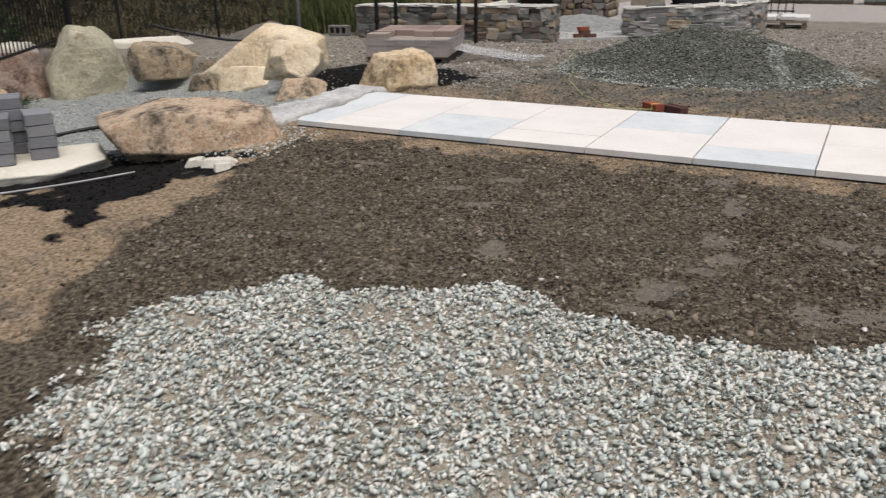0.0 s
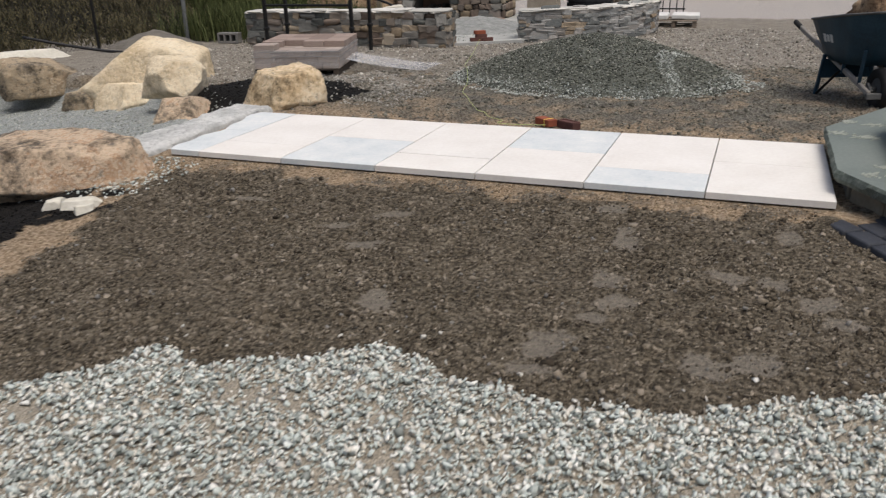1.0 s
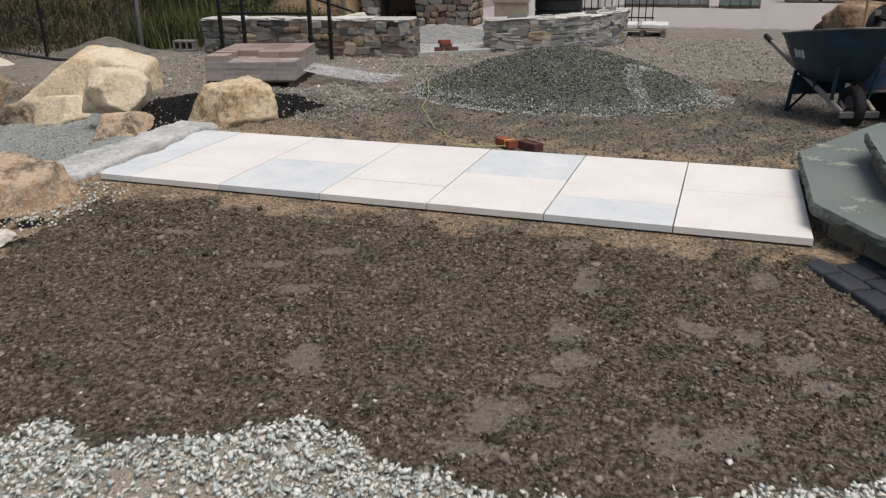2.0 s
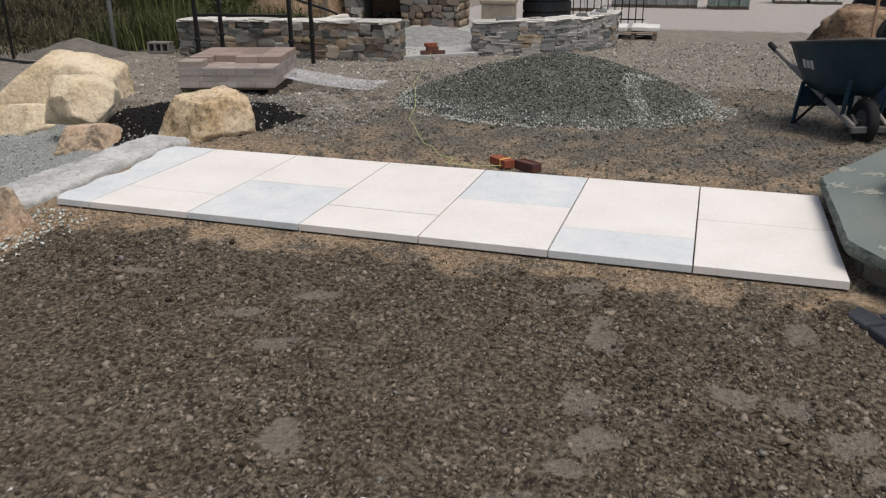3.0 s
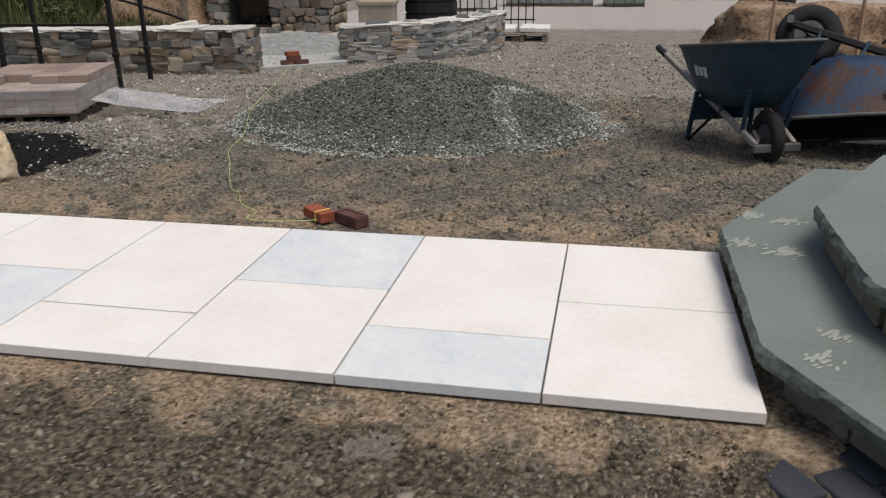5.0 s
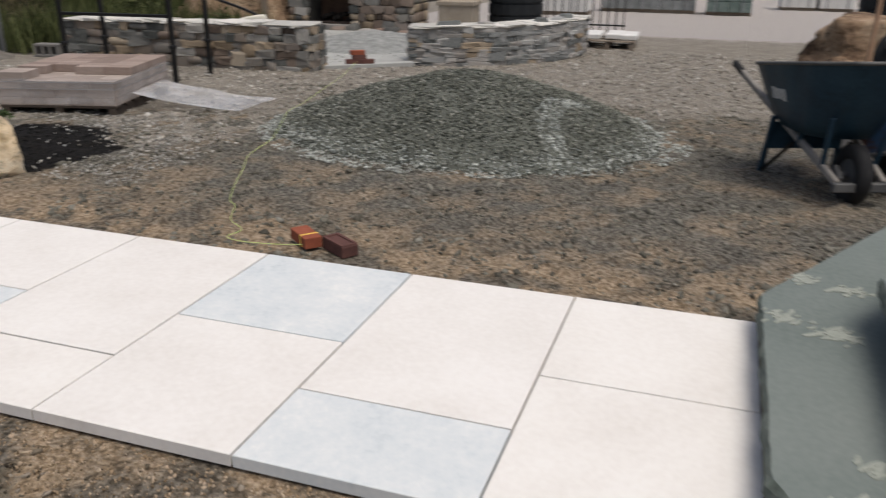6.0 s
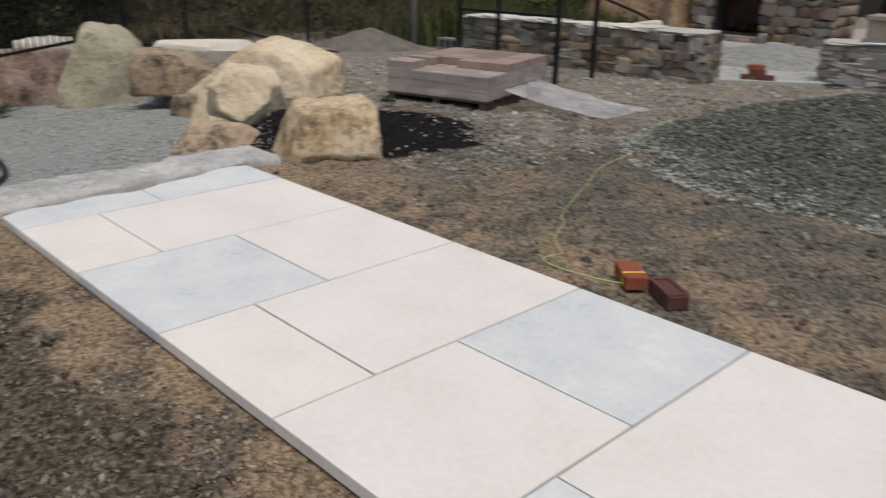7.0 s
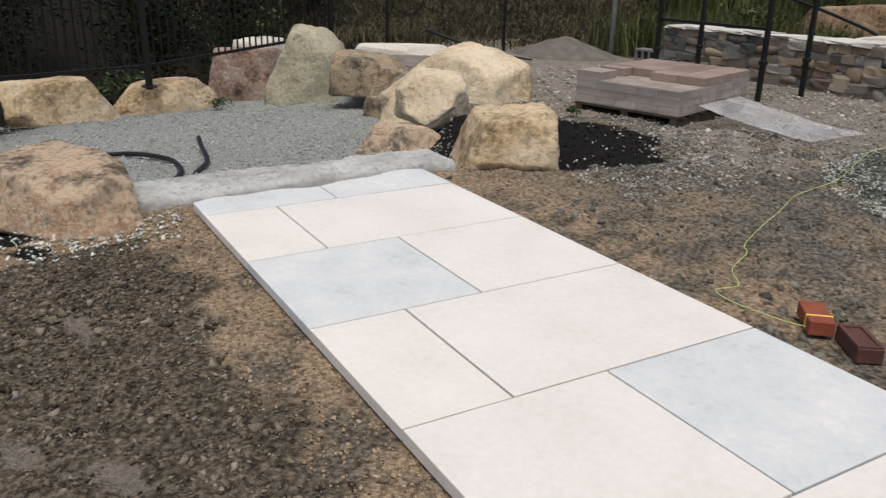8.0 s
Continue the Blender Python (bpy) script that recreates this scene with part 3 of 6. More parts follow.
def slab(parent, x0, x1, y0, y1, mat, ragged=False):
    """One slab with eased edges; x0 is the end toward the step. y as shares of the walk's width."""
    gap = .004
    n = 10 if ragged else 1
    out = []
    fy = lambda x, s: front_y(x) + (back_y(x) - front_y(x)) * s
    a, c = x0 - gap, x1 + gap
    g0, g1 = (gap if y0 > 0 else 0), (gap if y1 < 1 else 0)
    out += [(a, fy(a, y0) + g0), (a, fy(a, y1) - g1)]
    for i in range(n + 1):
        t = 1 - i / n
        s = y0 + (y1 - y0) * t
        xe = c
        if ragged:
            xe = c - .05 - .12 * s - .03 * math.sin(s * 9) - .02 * math.sin(s * 23)
        yy = fy(xe, s)
        yy += g0 if i == n else (-g1 if i == 0 else 0)
        out.append((xe, yy))
    bm = bmesh.new()
    base = [bm.verts.new((x, y, TOP - .042)) for x, y in out]
    f = bm.faces.new(base)
    f.normal_update()
    r = bmesh.ops.extrude_face_region(bm, geom=[f])
    up = [v for v in r["geom"] if isinstance(v, bmesh.types.BMVert)]
    for v in up:
        v.co.z = TOP + random.uniform(-.0012, .0012)
    bmesh.ops.recalc_face_normals(bm, faces=bm.faces[:])
    top_edges = [e for e in bm.edges if all(v in up for v in e.verts)]
    bmesh.ops.bevel(bm, geom=top_edges, offset=.002, segments=1, affect='EDGES')
    return part("slab", bm, mat, parent)


walkway = tagged(new("pavement"), "straight walk of pale sawn stone slabs", "pavement", kind="structure")
SLABS = [(0, 0, .52, M_ROSE), (0, .52, 1, M_ROSE), (1, 0, .276, M_BLUE), (1, .276, 1, M_PINK), (2, 0, .517, M_PINK), (2, .517, 1, M_BLUE),
         (3, 0, .265, M_ROSE), (3, .265, 1, M_PINK), (4, 0, .505, M_BLUE), (4, .505, 1, M_PINK), (5, 0, .26, M_ROSE), (5, .26, 1, M_PINK)]
for band, a, c, mt in SLABS:
    slab(walkway, JOINT[band], JOINT[band + 1], a, c, mt)
slab(walkway, JOINT[6], -4.71, 0, .5, M_BLUE, True)
slab(walkway, JOINT[6], -4.71, .5, 1, M_BLUE, True)


# ---- boulders ----
def ball(level):
    bm = bmesh.new()
    bmesh.ops.create_icosphere(bm, subdivisions=level, radius=1)
    v = np.array([q.co[:] for q in bm.verts])
    f = [[q.index for q in g.verts] for g in bm.faces]
    bm.free()
    return v / np.linalg.norm(v, axis=1)[:, None], f


BALL, BALL4 = ball(5), ball(4)


def boulder(label, centre, size, turn, seed, mat, z0, z1, sides=6, sharp=130, top_tilt=.16, taper=.18, dent=.04, shift=(0, 0),
            facets=None, level=5,
            category="boulder", name="boulder", group="landscape boulders"):
    """A quarried boulder: a ball cut by a top, a foot, upright sides and corner chips; its heights count from the lie of the yard. sharp sets how crisp its edges are,
    shift moves its peak, taper leans the sides inward. turn in degrees."""
    rnd = random.Random(seed)
    lie = float(rise(centre[1]))
    z0, z1 = z0 + lie, z1 + lie
    pl = [(Vector((rnd.uniform(-1, 1) * top_tilt, rnd.uniform(-1, 1) * top_tilt, 1)), rnd.uniform(.72, .84)), (Vector((0, 0, -1)), .8)]
    a0 = rnd.uniform(0, math.tau)
    if facets:
        pl = [(Vector(q[:3]), q[3]) for q in facets] + [(Vector((0, 0, -1)), .85)]
        sides = 0
    for k in range(sides):
        a = a0 + (k + rnd.uniform(-.28, .28)) * math.tau / sides
        pl.append((Vector((math.cos(a), math.sin(a), taper + rnd.uniform(-.16, .22))), rnd.uniform(.72, .95)))
    for k in range(5):
        a = rnd.uniform(0, math.tau)
        pl.append((Vector((math.cos(a), math.sin(a), rnd.uniform(-.6, 1.1))), rnd.uniform(.9, 1.06) + (.12 if facets else 0)))
    D, faces = BALL if level == 5 else BALL4
    r = np.zeros(len(D))
    for n, d in pl:
        n = np.array(n.normalized())
        r += np.clip(D @ n / d, 1e-6, None) ** sharp
    P = D * (r ** (-1 / sharp))[:, None]
    off = Vector((rnd.uniform(-50, 50), rnd.uniform(-50, 50), rnd.uniform(-50, 50)))
    ratio = Vector((size[0], size[1], z1 - z0)) / max(size)
    disp = np.empty(len(P))
    for i, q in enumerate(P):
        q = Vector((q[0] * ratio.x, q[1] * ratio.y, q[2] * ratio.z)) + off
        disp[i] = noise.noise(q * 2.2) + .55 * noise.noise(q * 5) + .55 * (.35 - abs(noise.noise(q * 8))) + .35 * noise.noise(q * 15) + .22 * noise.noise(q * 32)
        near, second = noise.voronoi(q * 4.2 + Vector((.4, .2, .3)) * noise.noise(q * 3))[0][:2]
        disp[i] += .9 * (min(second - near, .3) - .3) + .35 * near
    P = P * (1 + 1.25 * dent * disp)[:, None]
    P[:, 0] += shift[0] * P[:, 2]
    P[:, 1] += shift[1] * P[:, 2]
    lo, hi = P.min(0), P.max(0)
    P = ((P - lo) / (hi - lo) - np.array([.5, .5, 0])) * np.array([size[0], size[1], z1 - z0])
    ob = mesh_ob(name, P.tolist(), faces, mat, None, "", True)
    ob.matrix_basis = pose(centre[0], centre[1], z0, 0, 0, turn)
    return tagged(ob, label, category, group)


U = 61.4  # the heading of the boulder line, degrees
boulder("squat tan boulder with flat top beside the walk", (-5.08, 2.22), (.78, .62), U, 11, M_BOULDER, -.12, .365, facets=[(-.12, -.1, 1, .85), (1, -.1, .05, .95), (.05, -1, .2, .88), (-1, -.15, .24, .97), (-.7, -.7, .15, 1.1), (0, 1, .3, .9), (0, -.8, -.6, 1.0), (.75, -.7, .1, 1.14)], sharp=150)
boulder("rounded cream boulder resting on lower stones", (-6.68, 2.52), (.7, .66), U, 8, M_BOULDER2, -.10, .375, facets=[(.1, -.12, 1, .85), (-.7, -.1, .7, .95), (-1, -.25, -.1, .95), (-.15, -1, .35, .85), (.7, -.6, -.15, .97), (1, 0, .2, .95), (-.6, -.3, -.7, .97), (0, 1, .2, .9), (.6, -.3, .7, 1.0)], sharp=150)
boulder("low cream and rust boulder at the bed's edge", (-6.14, 1.98), (.98, .68), U, 23, M_BOULDER3, -.34, .05, sides=5, taper=.3)
boulder("big pale cream boulder with long sloping side", (-7.97, 3.44), (1.9, .95), 22, 31, M_BOULDER2, -.52, .435, facets=[(-.75, -.05, .62, .60), (0, -1, .3, .8), (.15, -.1, 1, .9), (.6, -.1, .8, .95), (1, 0, .12, .95), (0, 1, .3, .9), (-1, 0, .1, 1.05), (-.3, -.75, .6, .86)], sharp=150)
boulder("cream stone chunk leaning on the big boulder", (-7.75, 2.85), (.85, .5), 25, 35, M_BOULDER2, -.48, -.02, sides=4, taper=.45)
boulder("long brown and grey boulder lying on others", (-9.5, 3.25), (1.15, .7), 50, 41, M_BOULDERB, -.33, .19, facets=[(.2, -.12, 1, .82), (-1, -.2, .05, .95), (.1, -1, .02, .85), (.75, -.1, .7, .92), (0, 1, .2, .9), (.9, -.4, 0, 1.05)], sharp=150)
boulder("small rust-brown boulder under a larger one", (-8.48, 3.02), (.8, .55), 40, 43, M_BOULDERB, -.52, -.13, sides=5)
boulder("tall grey-green boulder with a rounded peak", (-10.85, 2.95), (1.2, .95), U - 8, 52, M_BOULDERG, -.72, .40, facets=[(-.86, -.1, .42, .70), (.95, -.1, .3, .76), (0, -1, .3, .8), (.1, -.1, 1, .92), (.65, -.2, .72, .8), (0, 1, .3, .9), (-.55, -.8, .3, .8), (.5, -.85, -.1, .85), (-1, 0, -.2, .98)], sharp=30)
boulder("dark red split boulder behind the fence", (-11.95, 2.45), (1.3, .8), U, 61, M_BOULDERR, -.95, .03, sides=5, sharp=26, top_tilt=.4)
boulder("pale flat-topped rock behind the fence", (-12.35, 2.75), (1.25, .6), U, 63, M_CAP, -.95, .12, sides=5)
boulder("tan oblong boulder edging the gravel bed", (-10.88, -.1), (1.4, .8), U + 18, 71, M_BOULDER, -.72, -.1, sides=5, top_tilt=.12, taper=.2)
boulder("low golden boulder carrying a fence post", (-11.08, 1.0), (1.5, .8), U + 32, 73, M_BOULDER, -.75, -.2, sides=5, taper=.4, sharp=18)
boulder("tan square boulder edging the gravel bed", (-10.55, -1.3), (.9, .7), U, 77, M_BOULDER, -.68, -.1, sides=5)
boulder("long rusty grey boulder lying in black mulch", (-5.40, -.65), (1.62, .82), 28, 86, M_BOULDER3, -.16, .315, facets=[(.03, -.14, 1, .85), (0, -1, .2, .82), (0, -.72, -.68, .92), (-.6, -.15, .8, .95), (-1, -.3, -.25, 1.0), (1, -.1, .12, .97), (.72, -.68, .1, 1.02), (.72, .68, .05, .8), (0, 1, .3, .9), (.3, -.6, .75, .98)], sharp=150)
boulder("pale flat ledge rock under stacked pavers", (-6.38, -1.53), (1.5, .95), 60, 91, M_CAP, -.2, -.04, sides=6, top_tilt=.04, taper=0, category="flat rock", name="flat_rock")
boulder("pale flat rock holding back the dirt", (-11.4, 4.75), (1.9, .55), 70, 93, M_CAP, -.3, .0, sides=6, top_tilt=.08, category="flat rock", name="flat_rock")
for cx, cy, s, sd in ((-4.62, -1.12, .26, 1), (-4.5, -1.2, .16, 2), (-4.8, -1.18, .2, 3)):
    boulder("small white stone chip in the mulch", (cx, cy), (s, s * .6), 30 * sd, sd, M_CAP, gz(cx, cy) - rise(cy) - .01, gz(cx, cy) - rise(cy) + .05, sides=5, top_tilt=.1, category="stone chip", name="stone_chip", group="stone chips")


def kerb_stone():
    """The long rough granite kerb at the walk's end."""
    bm = bmesh.new()
    rows, m = [], 44
    for i in range(121):
        t = i / 120
        y = (t - .5) * 2.14
        end = max(0, 1 - (min(t, 1 - t) / .02)) * .35
        row = []
        for k in range(m):
            a = k * math.tau / m
            c, s = math.cos(a), math.sin(a)
            rr = (abs(c) ** 16 + abs(s) ** 16) ** (-1 / 16)
            q = Vector((c * rr, y * 4, s * rr * .8))
            d = .03 * noise.noise(Vector((q.x * 1.2, y * 1.7, q.z * 1.2))) + .03 * noise.noise(Vector((q.x * 3, y * 7, q.z * 3 + 9))) + .03 * (.3 - abs(noise.noise(Vector((q.x * 6, y * 16, q.z * 6))))) + .02 * noise.noise(Vector((q.x * 14, y * 40, q.z * 14)))
            k2 = (1 - end) * (1 + 2.6 * d)
            row.append(bm.verts.new((c * rr * (.225 - .03 * s) * k2, y, s * rr * .165 * k2 + .015 * math.sin(y * 2.2))))
        rows.append(row)
    for a, b_ in zip(rows, rows[1:]):
        for k in range(m):
            bm.faces.new((a[k], a[(k + 1) % m], b_[(k + 1) % m], b_[k]))
    bm.faces.new(rows[0])
    bm.faces.new(rows[-1])
    bmesh.ops.recalc_face_normals(bm, faces=bm.faces[:])
    ob = part("kerb_stone", bm, M_CURB, None, "", True)
    ob.matrix_basis = pose(-5.14, .726, -.10, -.95, 0, 1.5)
    return tagged(ob, "long rough grey granite kerb stone beside gravel bed", "kerb stone")


kerb_stone()


# ---- bluestone steps ----
def chipped(outline, step=.045, amount=.012, seed=3):
    """The outline cut into short runs and knocked about, like a hammered edge."""
    out = []
    for i, (ax, ay) in enumerate(outline):
        bx, by = outline[(i + 1) % len(outline)]
        n = max(1, int(math.hypot(bx - ax, by - ay) / step))
        for k in range(n):
            x, y = ax + (bx - ax) * k / n, ay + (by - ay) * k / n
            d = noise.noise(Vector((x * 9 + seed, y * 9, 0))) * amount + noise.noise(Vector((x * 31, y * 31 + seed, 0))) * amount * .6
            out.append((x + d, y + d * .6))
    return out


def tread(parent, outline, z0, z1, seed):
    """A thick stone tread with a hammered edge and a smooth top."""
    bm = bmesh.new()
    rows = []
    for k, (t, amt, sh) in enumerate(((0, .012, .006), (.4, .016, 0), (.75, .014, .002), (1, .007, .007))):
        o = chipped(outline, seed=seed + k * 5.0, amount=amt)
        cx, cy = sum(p[0] for p in o) / len(o), sum(p[1] for p in o) / len(o)
        rows.append([bm.verts.new((x + (cx - x) * sh, y + (cy - y) * sh, z0 + (z1 - z0) * t)) for x, y in o])
    for a, c in zip(rows, rows[1:]):
        for i in range(len(a)):
            j = (i + 1) % len(a)
            bm.faces.new((a[i], a[j], c[j], c[i]))
    bmesh.ops.recalc_face_normals(bm, faces=bm.faces[:])
    edge = part("tread_edge", bm, M_BLUEEDGE, parent)
    o = chipped(outline, seed=seed + 15.0, amount=.007)
    cx, cy = sum(p[0] for p in o) / len(o), sum(p[1] for p in o) / len(o)
    bm = bmesh.new()
    top = [bm.verts.new((x + (cx - x) * .007, y + (cy - y) * .007, z1)) for x, y in o]
    bm.faces.new(top).normal_update()
    low = [bm.verts.new((v.co.x + (cx - v.co.x) * .004, v.co.y + (cy - v.co.y) * .004, z0)) for v in top]
    bm.faces.new(low[::-1])
    bmesh.ops.recalc_face_normals(bm, faces=bm.faces[:])
    return part("tread", bm, M_BLUESTONE, parent)


def octagon(x0, ya, yb, run, far):
    """Half an octagon that bulges toward -x: front flat from ya to yb at x0."""
    k = run * .55
    return [(x0, ya), (x0 + k, ya - run), (far, ya - run), (far, yb + run), (x0 + k, yb + run), (x0, yb)]


STEP1 = octagon(-.02, .20, 1.45, 1.22, 3.2)
STEP2 = octagon(.345, .36, 1.25, 1.0, 3.2)
steps = empty("stone_steps", pose(0, 0, -.003), "grey-green bluestone half-octagon steps with hammered edges", "steps")
tread(steps, STEP1, .135, .205, 2.0)
tread(steps, STEP2, .335, .405, 8.0)


def riser(parent, outline, inset, z0, z1, seed):
    """Rough blocks that carry a tread, set back under it."""
    rnd = random.Random(seed)
    cx, cy = 1.6, .85
    o = [(x + (cx - x) * inset / 1.5, y + (cy - y) * inset / 1.5) for x, y in outline]
    for i in (5, 0, 4, 1, 3):
        (ax, ay), (bx, by) = o[i], o[(i + 1) % len(o)]
        if i == 2:
            continue
        ln = math.hypot(bx - ax, by - ay)
        s = 0
        while s < ln - .02:
            w = min(rnd.uniform(.22, .42), ln - s)
            mx, my = ax + (bx - ax) * (s + w / 2) / ln, ay + (by - ay) * (s + w / 2) / ln
            a = math.atan2(by - ay, bx - ax)
            bm = box((w - .012, .12, z1 - z0 - .004), bevel=.012, m=pose(mx, my, (z0 + z1) / 2 + rnd.uniform(-.003, 0), 0, 0, math.degrees(a) + rnd.uniform(-1.5, 1.5)))
            part("riser_block", bm, M_RISER, parent)
            s += w


riser(steps, STEP1, .14, -.06, .134, 5)
riser(steps, STEP2, .14, .2055, .334, 6)
for i, (sx, sy, w, h, a, n) in enumerate(((.16, 1.66, .06, .025, 20, 16), (.32, 1.59, .06, .03, -15, 18), (.06, 1.26, .055, .03, 5, 16), (.24, 1.16, .09, .035, -8, 30),
                                          (.25, .34, .035, .03, 60, 8), (.18, .14, .06, .03, -50, 9))):
    rnd = random.Random(40 + i)
    bm = bmesh.new()
    for _ in range(int(2.2 * n)):
        u, v = max(-1.5, min(1.5, rnd.gauss(0, .55))) * w, max(-1.5, min(1.5, rnd.gauss(0, .55))) * h * 1.8
        cx = sx + u * math.cos(radians(a)) - v * math.sin(radians(a))
        cy = sy + u * math.sin(radians(a)) + v * math.cos(radians(a))
        r, z = rnd.uniform(.007, .018), .2062 + rnd.uniform(0, .0012)
        lean = rnd.gauss(.9, .25)  # trowel strokes lie much the same way
        rim = [(r * rnd.uniform(1.1, 1.9) * math.cos(k * math.tau / 7), r * rnd.uniform(.4, .7) * math.sin(k * math.tau / 7)) for k in range(7)]
        rim = [(cx + p * math.cos(lean) - q * math.sin(lean), cy + p * math.sin(lean) + q * math.cos(lean)) for p, q in rim]
        low, top = [bm.verts.new((x, y, .2055)) for x, y in rim], [bm.verts.new((x, y, z + .0012)) for x, y in rim]
        bm.faces.new(top)
        for k in range(7):
            bm.faces.new((low[k], low[(k + 1) % 7], top[(k + 1) % 7], top[k]))
    bmesh.ops.recalc_face_normals(bm, faces=bm.faces[:])
    tagged(part("mortar_smear", bm, M_CHALK, steps), "pale dried mortar smear", kind="stuff")

# charcoal cobbles laid along the step
cob = bpy.data.meshes.new("cobble")
bm = box((.205, .135, .075), bevel=.014, segs=2)
bm.to_mesh(cob)
bm.free()
cob.materials.append(M_COBBLE)
cob.shade_smooth()
edging = empty("cobble_edging", pose(-.095, -.235, -.066, 0, 0, -61), "charcoal tumbled cobble border laid beside the steps", "cobble border")
rnd = random.Random(9)
for r_ in range(3):
    for c_ in range(9):
        o = new("cobble", cob)
        o.parent = edging
        o.matrix_basis = pose(c_ * .215 + .1 + (.1 if r_ % 2 else 0), .07 + r_ * .145, .048 + rnd.uniform(-.004, .004), rnd.uniform(-2, 2), rnd.uniform(-2, 2), rnd.uniform(-1.5, 1.5))
        o.scale = (rnd.uniform(.94, 1.0), rnd.uniform(.95, 1.0), 1)


# ---- loose stones: real geometry, too many to count ----
def chip_shapes(count, seed, verts=9, flat=.6):
    rnd = random.Random(seed)
    out = []
    for _ in range(count):
        bm = bmesh.new()
        for _ in range(verts):
            v = Vector((rnd.gauss(0, 1), rnd.gauss(0, 1), rnd.gauss(0, 1))).normalized()
            bm.verts.new((v.x * rnd.uniform(.75, 1), v.y * rnd.uniform(.6, .9), v.z * flat))
        h = bmesh.ops.convex_hull(bm, input=bm.verts[:])
        bmesh.ops.delete(bm, geom=[v for v in bm.verts if not v.link_faces], context='VERTS')
        bmesh.ops.recalc_face_normals(bm, faces=bm.faces[:])
        bmesh.ops.triangulate(bm, faces=bm.faces[:])
        bm.verts.index_update()
        out.append((np.array([v.co[:] for v in bm.verts]), np.array([[v.index for v in f.verts] for f in bm.faces])))
        bm.free()
    return out


SHAPES = chip_shapes(14, 5)
SPLIT = chip_shapes(18, 6, verts=7, flat=.55)
FLAKES = chip_shapes(8, 9, verts=6, flat=.08)
LUMPS = chip_shapes(10, 8, verts=12, flat=.75)


def scatter(name, xyz, radii, mat, label, category, seed, shapes=SHAPES, tilt=.5):
    """Joins a copy of a chip at each place into one mesh."""
    rng = np.random.default_rng(seed)
    n = len(xyz)
    pick = rng.integers(0, len(shapes), n)
    V, F, base = [], [], 0
    for k, (sv, sf) in enumerate(shapes):
        ids = np.nonzero(pick == k)[0]
        if not len(ids):
            continue
        m = len(ids)
        az, tx, ty = rng.uniform(0, math.tau, m), rng.normal(0, tilt, m), rng.normal(0, tilt, m)
        ca, sa, cx, sx, cy, sy = np.cos(az), np.sin(az), np.cos(tx), np.sin(tx), np.cos(ty), np.sin(ty)
        v = sv[None] * radii[ids][:, None, None] * rng.uniform(.75, 1.25, (m, 1, 3))
        x, y, z = v[..., 0], v[..., 1], v[..., 2]
        y, z = y * cx[:, None] - z * sx[:, None], y * sx[:, None] + z * cx[:, None]
        x, z = x * cy[:, None] + z * sy[:, None], -x * sy[:, None] + z * cy[:, None]
        x, y = x * ca[:, None] - y * sa[:, None], x * sa[:, None] + y * ca[:, None]
        v = np.stack([x, y, z], -1) + xyz[ids][:, None, :]
        f = sf[None] + (np.arange(m) * len(sv))[:, None, None] + base
        base += m * len(sv)
        V.append(v.reshape(-1, 3))
        F.append(f.reshape(-1, 3))
    V, F = np.concatenate(V), np.concatenate(F)
    me = bpy.data.meshes.new(name)
    me.vertices.add(len(V))
    me.vertices.foreach_set("co", V.ravel())
    me.loops.add(F.size)
    me.loops.foreach_set("vertex_index", F.ravel())
    me.polygons.add(len(F))
    me.polygons.foreach_set("loop_start", np.arange(0, F.size, 3))
    me.update()
    me.materials.append(mat)
    return tagged(new(name, me), label, category, kind="stuff")


rng = np.random.default_rng(3)


def sprinkle(n, x0, x1, y0, y1, weight):
    x, y = rng.uniform(x0, x1, n), rng.uniform(y0, y1, n)
    keep = rng.uniform(0, 1, n) < weight(x, y)
    return x[keep], y[keep]


def off_things(x, y):
    """False on the walk, the kerb, the steps and the cobbles."""
    on = (x > -4.95) & (x < .0) & (y > -.012) & (y < 1.5)
    on |= (x > -5.45) & (x < -4.85) & (y > -.4) & (y < 1.8)
    on |= (x > -.05 + np.maximum(0, np.maximum(.2 - y, y - 1.45)) * .56)
    on |= (x > -.12 + np.maximum(0, -.1 - y) * .54) & (y < .3)
    return ~on


def cover(x, y, lift=0.0):
    return np.stack([x, y, surface_z(x, y) + lift], 1)


x, y = sprinkle(125000, -4.2, 1.9, -6.4, -2.1, lambda x, y: zones(x, y)["gravel"] * (1 - .8 * sand_spots(x, y)) * np.where(wob(x, y, 4.2, 8) > .42, .7, 1.0) * np.where(y < -4.5, .6, 1.0))
scatter("crushed_stone", cover(x, y, .008) + np.c_[np.zeros((len(x), 2)), rng.uniform(-.012, .012, len(x))], np.clip(rng.lognormal(-4.22, .3, len(x)), .007, .03), M_GRAVEL, "loose pale grey-green crushed stone", "gravel", 1, SPLIT)
x, y = sprinkle(900, -4.4, 1.2, -3.4, -1.9, lambda x, y: smooth(-.35, .05, gravel_edge(x) - y) * .7)
scatter("stray_stone", cover(x, y, .004), np.clip(rng.lognormal(-4.2, .3, len(x)), .006, .025), M_PALE, "pale stones strayed onto the soil", "gravel", 2, SPLIT)
x, y = sprinkle(62000, -4.8, 1.2, -3.6, -.05, lambda x, y: np.maximum(zones(x, y)["soil"], .09 * smooth(-4.4, -4.1, x)) * (1 - .88 * foot_mask(x, y)) * off_things(x, y) * (1 - zones(x, y)["gravel"]))
